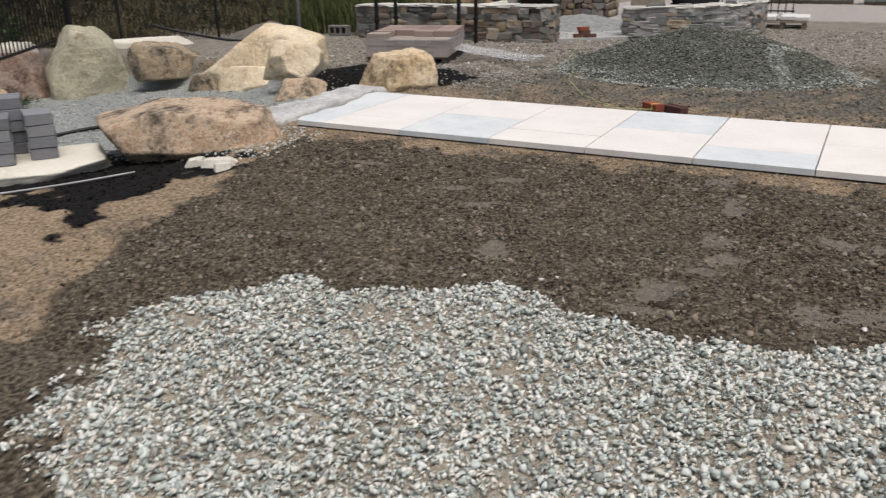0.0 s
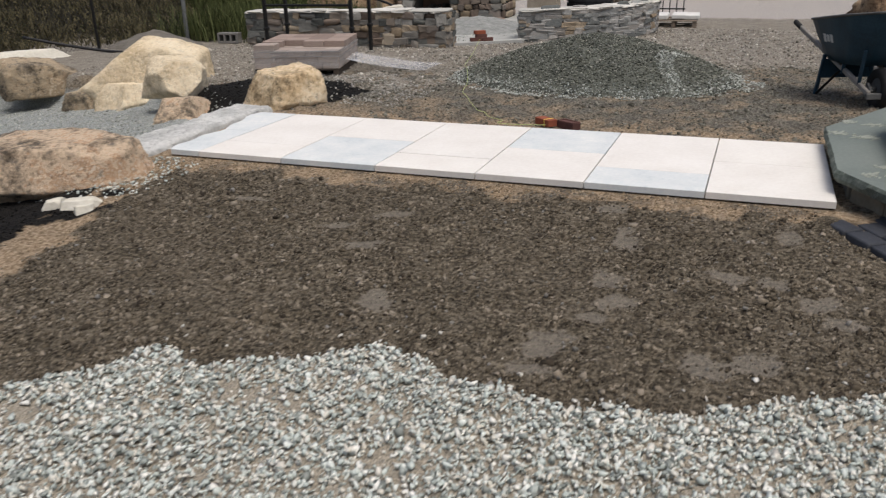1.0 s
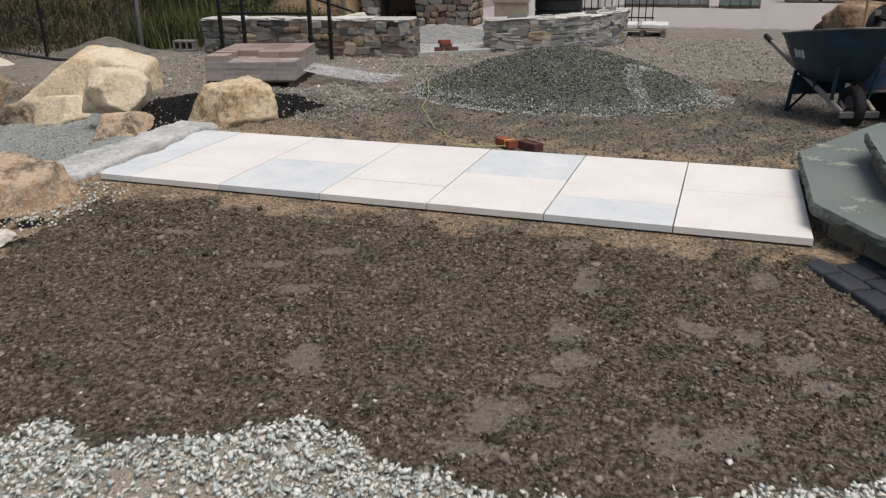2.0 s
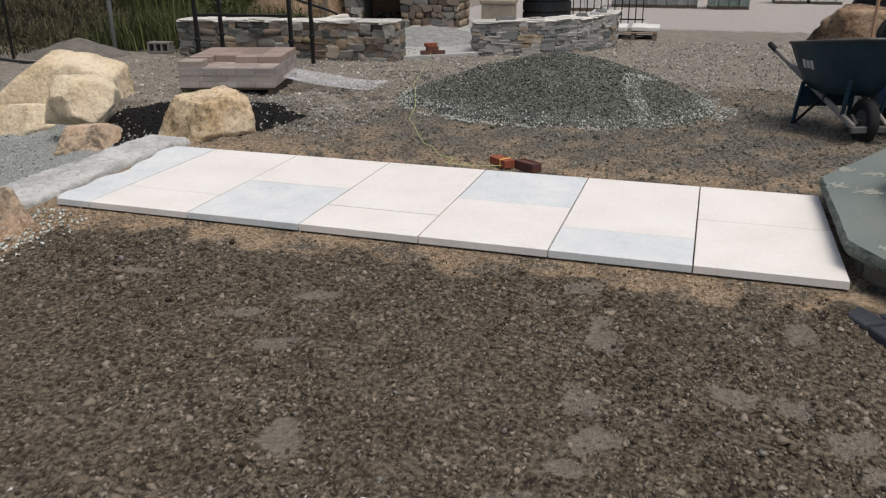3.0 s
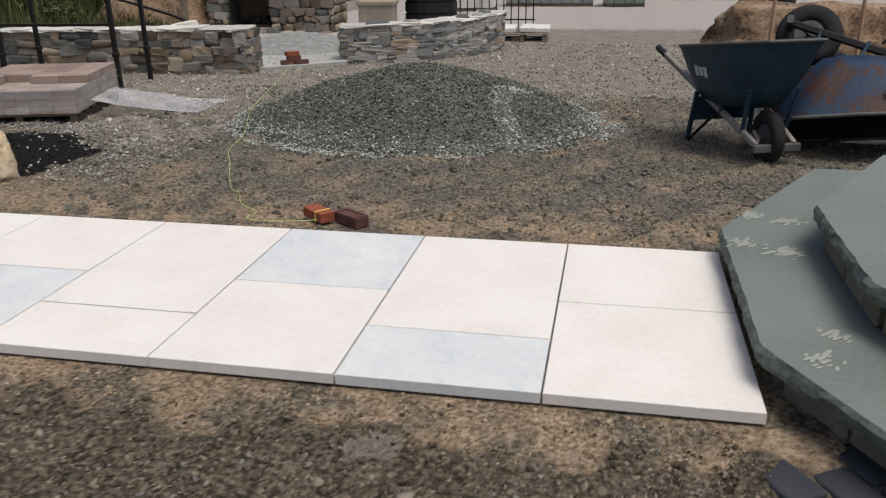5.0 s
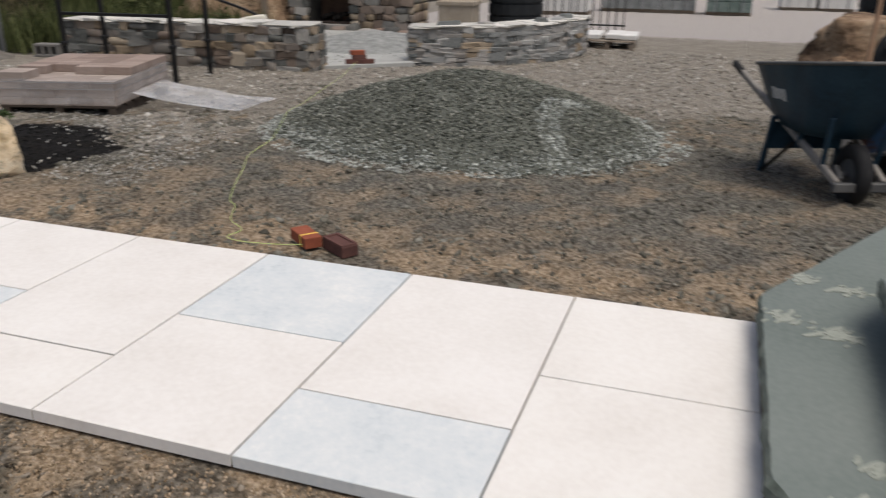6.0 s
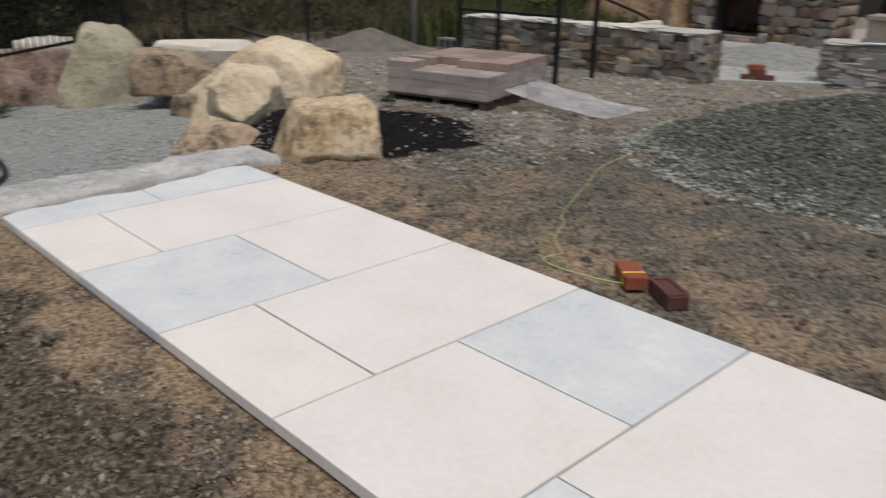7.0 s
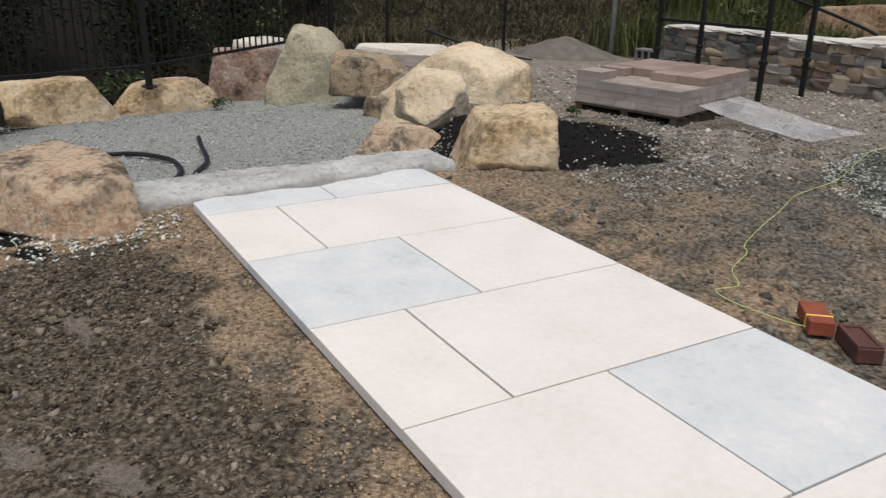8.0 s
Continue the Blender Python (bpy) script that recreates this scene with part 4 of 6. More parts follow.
scatter("soil_crumb", cover(x, y, .001), np.clip(rng.lognormal(-5.0, .45, len(x)), .003, .026), M_CLOD, "dark loose topsoil crumbs and clods", "soil", 3)
x, y = sprinkle(30000, -4.8, 1.2, -3.6, -.07, lambda x, y: np.maximum(zones(x, y)["soil"], .07 * smooth(-4.4, -4.1, x)) * (1 - foot_mask(x, y)) * off_things(x, y) * (1 - zones(x, y)["gravel"]) * (.35 + .65 * smooth(-.2, .3, wob(x, y, 5.0, 9))))
scatter("soil_clod", cover(x, y, -.002), np.clip(rng.lognormal(-4.4, .42, len(x)), .007, .042), M_CLOD, "lumpy clods of dark topsoil", "soil", 14)
x, y = sprinkle(15000, -5.2, 1.4, 1.55, 7.0, lambda x, y: (1 - zones(x, y)["mulch"]) * off_things(x, y) * smooth(-.25, .3, wob(x, y, 3.0, 7)))
scatter("yard_clod", cover(x, y, -.004), np.clip(rng.lognormal(-4.0, .4, len(x)), .01, .05), M_YARDCLOD, "lumpy clods of trodden earth", "soil", 15)
x, y = sprinkle(900, -4.6, .6, -2.6, -.1, lambda x, y: .6 * zones(x, y)["soil"] * off_things(x, y))
scatter("soil_pebble", cover(x, y, .004), np.clip(rng.lognormal(-4.65, .35, len(x)), .004, .022), M_SOILPEB, "grey pebbles scattered in dark soil", "pebbles", 4, LUMPS)
x, y = sprinkle(14000, -5, .5, -.75, 0, lambda x, y: (1 - zones(x, y)["soil"]) * off_things(x, y))
scatter("sand_crumb", cover(x, y, .0), np.clip(rng.lognormal(-5.15, .4, len(x)), .003, .014), M_SANDCRUMB, "coarse tan sand and grit", "sand", 5, LUMPS)
x, y = sprinkle(900, -5.2, -4.3, -1.0, -.1, lambda x, y: smooth(.5, .1, np.hypot(x + 4.72, (y + .5) * .8)) * off_things(x, y))
scatter("kerb_gravel", cover(x, y, .006), np.clip(rng.lognormal(-4.3, .3, len(x)), .008, .026), M_GRAVEL, "pale gravel spilled by the boulder", "gravel", 6)
x, y = sprinkle(24000, -5.2, 1.4, 1.5, 7.0, lambda x, y: (1 - zones(x, y)["mulch"]) * off_things(x, y) * (.35 + .65 * smooth(-.1, .3, wob(x, y, 2.5, 6))) * (.3 + .7 * smooth(1.65, 2.3, y + .25 * wob(x, y, 3.0, 2))))
scatter("yard_crumb", cover(x, y, .004), np.clip(rng.lognormal(-4.9, .5, len(x)), .004, .03), M_YARDCLOD, "grey-brown crumbs of trodden earth", "soil", 7)
x, y = sprinkle(26000, -9.5, 2.2, 3.2, 13, lambda x, y: zones(x, y)["yard"] * (y < 13))
scatter("yard_gravel", cover(x, y, .006), np.clip(rng.lognormal(-4.2, .4, len(x)), .006, .045), M_YARDPEB, "pale gravel spread over the far yard", "gravel", 8)
x, y = sprinkle(17000, -11, -5, -1.5, 3.2, lambda x, y: zones(x, y)["bed"])
scatter("bed_gravel", cover(x, y, .002), np.clip(rng.lognormal(-4.45, .3, len(x)), .006, .022), M_BEDSTONE, "fine blue-grey gravel in the bed", "gravel", 9)
x, y = sprinkle(13000, -8, -4.2, -3.2, 4, lambda x, y: zones(x, y)["mulch"])
scatter("bark_mulch", cover(x, y, .004), np.clip(rng.lognormal(-4.7, .4, len(x)), .005, .025), M_MULCH, "damp black bark mulch", "mulch", 10)
x, y = sprinkle(90, -6.6, -4.4, 2.3, 3.9, lambda x, y: zones(x, y)["mulch"])
scatter("mulch_pebble", cover(x, y, .035), np.clip(rng.lognormal(-4.3, .3, len(x)), .006, .02), M_PALE, "white pebbles scattered on black mulch", "pebbles", 11)
x, y = sprinkle(6500, -7.0, -3.9, 2.4, 5.6, lambda x, y: smooth(.55, .1, np.abs(np.hypot((x + 5.65) / 1.12, (y - 2.9) / 1.06) - 1.3)) * smooth(-5.9, -5.2, x + .6 * (y - 3)) * (1 - .8 * zones(x, y)["mulch"]))
scatter("spilled_pebble", cover(x, y, .004), np.clip(rng.lognormal(-4.65, .38, len(x)), .004, .022), M_YARDPALE, "pale pebbles spilled round the mulch", "pebbles", 16, LUMPS)

# ---- the chip pile ----
PILE = (-2.35, 5.12, 1.8, 1.58, .55)


def pile_z(x, y):
    cx, cy, rx, ry, h = PILE
    r = np.hypot((x - cx) / rx, (y - cy) / ry) * (1 + .05 * np.sin(3 * np.arctan2(y - cy, x - cx) + 1.0))
    t = np.clip(1 - r, 0, 1)
    return ground_z(x, y) + h * (1.5 * t - .5 * t ** 2.2) * .98 + .012 * wob(x, y, 5, 3) * (t > 0), r


def build_pile():
    n = 90
    V, F = [], []
    cx, cy, rx, ry, h = PILE
    for i in range(n + 1):
        for j in range(n + 1):
            x, y = cx + rx * 1.12 * (2 * i / n - 1), cy + ry * 1.12 * (2 * j / n - 1)
            z, r = pile_z(x, y)
            V.append((x, y, float(z) - (.10 if r >= .97 else 0) - .004))
    for i in range(n):
        for j in range(n):
            a = i * (n + 1) + j
            F.append((a, a + n + 1, a + n + 2, a + 1))
    heap = mesh_ob("gravel_mound", V, F, material("pile_fines", [(.035, .037, .03), (.085, .09, .075), (.15, .157, .133)], .95, scale=4, fine=70, bump=.8, bump_dist=.02), smooth_shade=True)
    tagged(heap, "low cone of green-grey stone chips on bare earth", "gravel mound")
    m = 27000
    a, r = rng.uniform(0, math.tau, m), np.sqrt(rng.uniform(0, 1, m)) * 1.07
    x, y = cx + rx * r * np.cos(a), cy + ry * r * np.sin(a)
    z, rr = pile_z(x, y)
    pale = (rng.uniform(0, 1, m) < smooth(.8, 1.0, rr) * .78)
    streak = np.abs((x - cx - .98) - .16 * np.sin((y - cy) * 3)) < .1
    pale |= streak & (rng.uniform(0, 1, m) < .85) & (y < cy)
    p = np.stack([x, y, z + .002], 1)
    rad = np.clip(rng.lognormal(-4.4, .3, m), .006, .026)
    one = scatter("pile_chip", p[~pale], rad[~pale], M_PILESTONE, "green-grey stone chips heaped up", "gravel", 12)
    two = scatter("pile_pale_chip", p[pale], rad[pale] * .85, M_DUST, "paler stone chips round the pile's foot", "gravel", 13)
    return heap


build_pile()


# ---- dry stone walls ----
def stone_pool(count, seed, power):
    """Unit stones, worn blocks of about 100 triangles, shared by the walls; power sets how square they are."""
    rnd = random.Random(seed)
    out = []
    for _ in range(count):
        bm = bmesh.new()
        bmesh.ops.create_cube(bm, size=2)
        bmesh.ops.subdivide_edges(bm, edges=bm.edges[:], cuts=2, use_grid_fill=True)
        for v in bm.verts:
            v.co = [math.copysign(abs(c) ** .55, c) for c in v.co]
        off = Vector([rnd.uniform(-40, 40) for _ in range(3)])
        skew = [rnd.uniform(-.16, .16) for _ in range(3)]
        for v in bm.verts:
            d = v.co.normalized()
            r = sum(abs(c) ** power for c in d) ** (-1 / power)
            p = d * r * .5 * (1 + .17 * noise.noise(d * 1.6 + off) + .1 * noise.noise(d * 4 + off))
            v.co = (p.x * (1 + skew[0] * p.z * 2), p.y, p.z * (1 + skew[1] * p.x * 2) + skew[2] * .3 * p.x)
        me = bpy.data.meshes.new("stone")
        bm.to_mesh(me)
        bm.free()
        if power < 8:
            me.shade_smooth()
        else:
            me.shade_flat()
        out.append(me)
    return out


def dressed(pool, *mats):
    """Copies of the unit stones, one set for each material."""
    out = []
    for mat in mats:
        for me in pool:
            c = me.copy()
            c.materials.append(mat)
            out.append(c)
    return out


BLOCKS = stone_pool(20, 21, 15)
ROUNDS = stone_pool(6, 22, 3.2)


def stone_wall(parent, line, length, z0, height, courses, len_range, mats, thick, seed, caps=None, round_share=.05, ends=(True, True), cap_mat=None, proud=.03):
    """Stones in courses along line(s) -> (x, y, outward normal angle); a dark core stands behind them."""
    rnd = random.Random(seed)
    pool, rpool = dressed(BLOCKS, *mats), dressed(ROUNDS, *mats)
    V, F = [], []
    n = max(2, int(length / .2))
    for i in range(n + 1):
        x, y, a = line(length * i / n)
        nx, ny = math.cos(a), math.sin(a)
        for d in (-.03, -thick + .03):
            for z in (z0 - .1, z0 + height - .02):
                V.append((x + nx * d, y + ny * d, z))
    for i in range(n):
        b = i * 4
        for p, q in ((0, 1), (1, 3), (3, 2), (2, 0)):
            F.append((b + p, b + q, b + 4 + q, b + 4 + p))
    F += [(0, 1, 3, 2), (n * 4, n * 4 + 2, n * 4 + 3, n * 4 + 1)]
    mesh_ob("wall_core", V, F, M_CORE, parent)
    h = height / courses
    for c in range(courses):
        s = -rnd.uniform(0, .08)
        while s < length:
            w = rnd.uniform(*len_range)
            if s + w > length - .06:
                w = length - s
            tall = h * (1 if rnd.random() > .28 or c == courses - 1 else 1.7)
            x, y, a = line(min(max(s + w / 2, 0), length))
            d = rnd.uniform(-.01, proud)
            rounded = rnd.random() < round_share
            o = new("stone", rnd.choice(rpool if rounded else pool))
            o.parent = parent
            dep = .2
            o.matrix_basis = pose(x + math.cos(a) * (d - dep / 2), y + math.sin(a) * (d - dep / 2), z0 + h * (c + .5 * tall / h), rnd.uniform(-5, 5), rnd.uniform(-4, 4), math.degrees(a) - 90 + rnd.uniform(-5, 5)) @ Matrix.Diagonal((w * 1.1, dep * (1.25 if rounded else 1), tall * rnd.uniform(1.02, 1.18), 1))
            s += w
    for k, s in ((0, 0.0), (1, length)):
        if not ends[k]:
            continue
        x, y, a = line(s)
        t = a - math.pi / 2 if k == 0 else a + math.pi / 2
        if k == 0:
            t = a + math.pi / 2 if math.cos(a + math.pi / 2 - math.atan2(line(.01)[1] - y, line(.01)[0] - x)) < 0 else t
        for c in range(courses):
            q = .0
            while q < thick - .04:
                w = min(rnd.uniform(.14, .3), thick - q)
                o = new("stone", rnd.choice(pool))
                o.parent = parent
                px, py = x - math.cos(a) * (q + w / 2), y - math.sin(a) * (q + w / 2)
                o.matrix_basis = pose(px, py, z0 + h * (c + .5), rnd.uniform(-3, 3), rnd.uniform(-3, 3), math.degrees(a) + rnd.uniform(-4, 4)) @ Matrix.Diagonal((w, .14, h * 1.02, 1))
                q += w
    if caps:
        cpool = dressed(BLOCKS, cap_mat)
        s = -.03
        while s < length - .05:
            w = min(rnd.uniform(*caps), length + .03 - s)
            x, y, a = line(min(max(s + w / 2, 0), length))
            o = new("cap_stone", rnd.choice(cpool))
            o.parent = parent
            o.matrix_basis = pose(x - math.cos(a) * (thick / 2 - .015), y - math.sin(a) * (thick / 2 - .015), z0 + height + .012 + rnd.uniform(-.006, .008), rnd.uniform(-2, 2), rnd.uniform(-2, 2), math.degrees(a) - 90 + rnd.uniform(-7, 7)) @ Matrix.Diagonal((w * 1.08, thick * rnd.uniform(.95, 1.1), rnd.uniform(.03, .055), 1))
            s += w


def straight(x0, y0, x1, y1):
    ln = math.hypot(x1 - x0, y1 - y0)
    a = math.atan2(y1 - y0, x1 - x0) - math.pi / 2
    return (lambda s: (x0 + (x1 - x0) * s / ln, y0 + (y1 - y0) * s / ln, a)), ln


wall_a = empty("field_stone_wall", pose(0, 0, 0), "low wall of mixed grey and brown fieldstones", "stone wall")
ln_, len_ = straight(-9.09, 7.62, -5.52, 8.07)
stone_wall(wall_a, ln_, len_, -.21, .63, 6, (.09, .34), (M_WALLSTONE, M_WALLSTONE, M_WALLSTONE, M_BROWNSTONE, M_TANSTONE), .5, 4, caps=(.2, .45), round_share=.16, cap_mat=M_WALLCAP)

CX, CY, RR = -5.26, 12.06, 2.75


def arc(s):
    a = math.atan2(9.43 - CY, -4.56 - CX) + s / RR
    return CX + RR * math.cos(a), CY + RR * math.sin(a), a


wall_b = empty("curved_stone_wall", pose(0, 0, 0), "low curved wall of thin grey ledge stones", "stone wall")
stone_wall(wall_b, arc, 3.8, -.22, .555, 8, (.14, .36), (M_LEDGESTONE,) * 12 + (M_TANSTONE,), .5, 14, caps=(.2, .45), round_share=.02, cap_mat=M_WALLCAP, proud=.02)
rnd = random.Random(77)
for s_, w_, l_ in ((.55, .42, .07), (1.15, .3, .05), (2.3, .3, .07), (2.75, .42, .06), (3.1, .25, .09)):
    x, y, a = arc(s_)
    boulder("loose thin stone lying on the wall top", (x - .22 * math.cos(a), y - .22 * math.sin(a)), (w_, .25), math.degrees(a) - 90 + rnd.uniform(-20, 20), int(s_ * 40), M_LEDGESTONE, .345 - rise(y), .345 - rise(y) + l_, sides=5, level=4, category="loose stone", name="loose_stone", group="loose wall stones")

# patio floor between the walls, with its concrete lip
floor = mesh_ob("patio_floor", [(-9.2, 8.15, -.145), (-5.5, 8.52, -.145), (-4.46, 9.37, -.145), (-2.84, 11.4, -.145), (-2.74, 13.4, -.145), (-3.6, 14.9, -.145), (-9.7, 14.9, -.145)], [tuple(range(7))], M_CONC)
tagged(floor, "pale stone dust patio base between the walls", "patio", kind="structure")
bmp = bar((-5.57, 8.5, -.205), (-4.52, 9.32, -.205), .16, .16, .006)
part("kerb", bmp, M_CONC, floor)
mx, my = sprinkle(2600, -7.5, -3.2, 8.8, 12.8, lambda x, y: np.where((np.hypot(x - CX, y - CY) < 2.3) | (x < CX), 1, 0) * smooth(-.5, .5, wob(x, y, 2.4, 3) + .2))
mound = np.stack([mx, my, np.full(len(mx), -.143)], 1)
scatter("patio_gravel", mound, np.clip(rng.lognormal(-4.1, .3, len(mx)), .01, .04), M_BEDSTONE, "pale grey gravel on the patio base", "gravel", 31)

# fireplace
fire = empty("outdoor_fireplace", pose(-7.17, 13.31, -.03, 0, 0, 2), "fieldstone outdoor fireplace with dark open hearth", "fireplace")
for nm, x0, x1, z0, z1 in (("left_pier", -1.52, -1.12, -.45, 2.4), ("right_pier", -.2, 1.12, -.45, 2.4), ("lintel", -1.12, -.2, .95, 2.4)):
    bm = box((x1 - x0, .8, z1 - z0), ((x0 + x1) / 2, .4, (z0 + z1) / 2))
    pier = part(nm, bm, M_CORE, fire)
    rnd = random.Random(nm)
    pool, rp = dressed(BLOCKS, M_FIRESTONE, M_WALLSTONE, M_BROWNSTONE), dressed(ROUNDS, M_FIRESTONE, M_TANSTONE, M_BROWNSTONE)
    z = z0
    while z < min(z1, 1.4):
        h = rnd.uniform(.11, .2)
        x = x0
        while x < x1 - .03:
            w = min(rnd.uniform(.12, .32), x1 - x)
            o = new("stone", rnd.choice(rp if rnd.random() < .45 else pool))
            o.parent = pier
            o.matrix_basis = pose(x + w / 2, .02 - rnd.uniform(0, .03), z + h / 2, rnd.uniform(-8, 8), rnd.uniform(-8, 8), rnd.uniform(-6, 6)) @ Matrix.Diagonal((w * 1.02, .18, h * 1.05, 1))
            x += w
        z += h
    if nm == "right_pier":
        z = z0
        while z < 1.2:
            h = rnd.uniform(.12, .2)
            for q in (.14, .4, .66):
                o = new("stone", rnd.choice(rp))
                o.parent = pier
                o.matrix_basis = pose(x1 - .02, q, z + h / 2, 0, 0, 90 + rnd.uniform(-6, 6)) @ Matrix.Diagonal((.27, .14, h * 1.05, 1))
            z += h
hearth = part("hearth", box((1.02, .9, .42), (-.66, .42, -.24), bevel=.02), M_LEDGESTONE, fire)
part("firebox_back", box((.96, .06, 1.0), (-.66, .66, .46)), M_FIREBACK, fire, "tan scorched firebrick back")
part("firebox_floor", box((.96, .6, .03), (-.66, .34, -.012)), M_SOOT, fire)
for i in range(7):
    r = random.Random(i)
    part("log", rod((-.98 + i * .1, .22 + r.uniform(0, .1), .04 + .05 * (i % 3)), (-.92 + i * .09 + r.uniform(-.1, .1), .5, .07 + .06 * (i % 2)), .045, .04, 8), M_LOG, fire, "charred firewood log")
ledge_pool = dressed(ROUNDS, M_FIRESTONE)
rnd = random.Random(5)
for i in range(10):
    o = new("hearth_stone", rnd.choice(ledge_pool))
    o.parent = fire
    o.matrix_basis = pose(-1.45 + i * .27, -.16 + rnd.uniform(-.04, .04), -.2 + rnd.uniform(-.02, .03), rnd.uniform(-9, 9), rnd.uniform(-9, 9), rnd.uniform(-20, 20)) @ Matrix.Diagonal((.3, .3, .24 + .06 * (i % 3), 1))


# ---- pallet of rose pavers ----
pal = empty("paver_pallet", pose(-6.705, 4.128, .0, 0, 0, 16.4), "wooden pallet of shrink-wrapped rose concrete pavers, half used", "paver pallet")
PW, PD = 1.128, 1.36
for i in range(7):
    part("deck_board", box((PW, .12, .02), (PW / 2, .06 + i * (PD - .12) / 6, .0), bevel=.003), M_PALLET, pal)
for i in range(3):
    part("stringer", box((.07, PD, .07), (.05 + i * (PW - .1) / 2, PD / 2, -.0455), bevel=.004), M_PALLET, pal)
for i in range(3):
    part("bottom_board", box((PW, .1, .02), (PW / 2, .06 + i * (PD - .12) / 2, -.091), bevel=.003), M_PALLET, pal)
me_p = bpy.data.meshes.new("paver")
bm = box((1, 1, 1), bevel=0)
bmesh.ops.bevel(bm, geom=bm.edges[:], offset=.03, segments=1, affect='EDGES')
bm.to_mesh(me_p)
bm.free()
me_p.materials.append(M_PAVER)
me_q = me_p.copy()
me_q.materials.clear()
me_q.materials.append(M_PAVERPALE)
rnd = random.Random(12)
for layer in range(4):
    nx_, ny_ = (5, 8) if layer % 2 == 0 else (4, 10)
    w, d = PW / nx_, PD / ny_
    for i in range(nx_):
        for j in range(ny_):
            if layer == 3 and (j < 3) and not (i == 0 and j < 2):
                continue
            if layer == 3 and j == 3 and i in (1,):
                continue
            if 0 < i < nx_ - 1 and 0 < j < ny_ - 1 and layer < 2:
                continue
            o = new("paver", me_p if layer == 3 and j > 2 else me_q)
            o.parent = pal
            o.matrix_basis = pose(w * (i + .5), d * (j + .5), .012 + .077 * (layer + .5), 0, 0, rnd.uniform(-.6, .6)) @ Matrix.Diagonal((w - .004, d - .004, .0755, 1))
wrapv, wrapf = [], []
for t in range(41):
    u = t / 40 * 2 * (PW + PD)
    if u < PW:
        p = (u, -.006)
    elif u < PW + PD:
        p = (PW + .006, u - PW)
    elif u < 2 * PW + PD:
        p = (PW - (u - PW - PD), PD + .006)
    else:
        p = (-.006, PD - (u - 2 * PW - PD))
    k = .004 * math.sin(t * 1.9)
    wrapv += [(p[0] + k, p[1] + k, .03), (p[0] - k, p[1] - k, .255 + .01 * math.sin(t * .8))]
for t in range(40):
    wrapf.append((2 * t, 2 * t + 2, 2 * t + 3, 2 * t + 1))
part_wrap = mesh_ob("shrink_wrap", wrapv, wrapf, M_WRAPFILM, pal, "clear torn shrink wrap")
for zz in (.17, .232):
    part("strap", box((PW + .022, .002, .006), (PW / 2, -.012, zz)), M_STEEL, pal)
    part("strap", box((.002, PD + .022, .006), (PW + .012, PD / 2, zz)), M_STEEL, pal)


def plastic_sheet():
    a, b_, c, d = (-5.66, 4.7), (-4.66, 4.98), (-4.74, 5.78), (-5.98, 5.62)
    n = 26
    V, F = [], []
    for i in range(n + 1):
        for j in range(n + 1):
            s, t = i / n, j / n
            x = (a[0] * (1 - s) + b_[0] * s) * (1 - t) + (d[0] * (1 - s) + c[0] * s) * t
            y = (a[1] * (1 - s) + b_[1] * s) * (1 - t) + (d[1] * (1 - s) + c[1] * s) * t
            k = noise.noise(Vector((x * 2.4, y * 5, 3)))
            z = gz(x, y) + .022 + .012 * k + .15 * (1 - s) ** 1.3 + .006 * noise.noise(Vector((x * 9, y * 12, 1)))
            V.append((x + .06 * k * (s > .9), y + .05 * k, z))
    for i in range(n):
        for j in range(n):
            q = i * (n + 1) + j
            F.append((q, q + n + 1, q + n + 2, q + 1))
    ob = mesh_ob("plastic_sheet", V, F, M_FILM, smooth_shade=True)
    tagged(ob, "crumpled clear plastic sheet trailing from the pallet", "plastic sheet")


plastic_sheet()


# ---- wheelbarrows ----
def barrow_tray(inner=False, off=.0):
    """The tray as nested rings, from the rim to the floor; x forward, the wheel at 0."""
    rows = []
    spec = ((-1.0, .25, .40, .79, .95), (-.975, .22, .385, .75, .90), (-.90, .12, .345, .62, .72), (-.81, -.02, .29, .48, .52), (-.74, -.12, .245, .40, .41))
    for x0, x1, w, za, zf in spec:
        ringp = []
        pts = [(-1, -.62), (-1, .62), (-.82, 1), (0, 1.03), (.6, 1), (1, .6), (1, -.6), (.6, -1), (0, -1.03), (-.82, -1)]
        m = 4
        for i in range(len(pts)):
            (ax, ay), (bx, by) = pts[i], pts[(i + 1) % len(pts)]
            for k in range(m):
                u, v = ax + (bx - ax) * k / m, ay + (by - ay) * k / m
                x = (x0 + x1) / 2 + (x1 - x0) / 2 * u
                ww = w * (1 - .10 * max(0, u))
                z = za + (zf - za) * (u + 1) / 2
                ringp.append((x, ww * v, z))
        rows.append(ringp)
    bm = bmesh.new()
    vs = []
    for r in rows:
        cx = sum(p[0] for p in r) / len(r)
        vs.append([bm.verts.new((p[0] + (cx - p[0]) * off, p[1] * (1 - off), p[2] + off * .35)) for p in r])
    for a, b_ in zip(vs, vs[1:]):
        for i in range(len(a)):
            j = (i + 1) % len(a)
            bm.faces.new((a[i], a[j], b_[j], b_[i]) if not inner else (a[i], b_[i], b_[j], a[j]))
    bm.faces.new(vs[-1] if not inner else vs[-1][::-1])
    return bm, rows


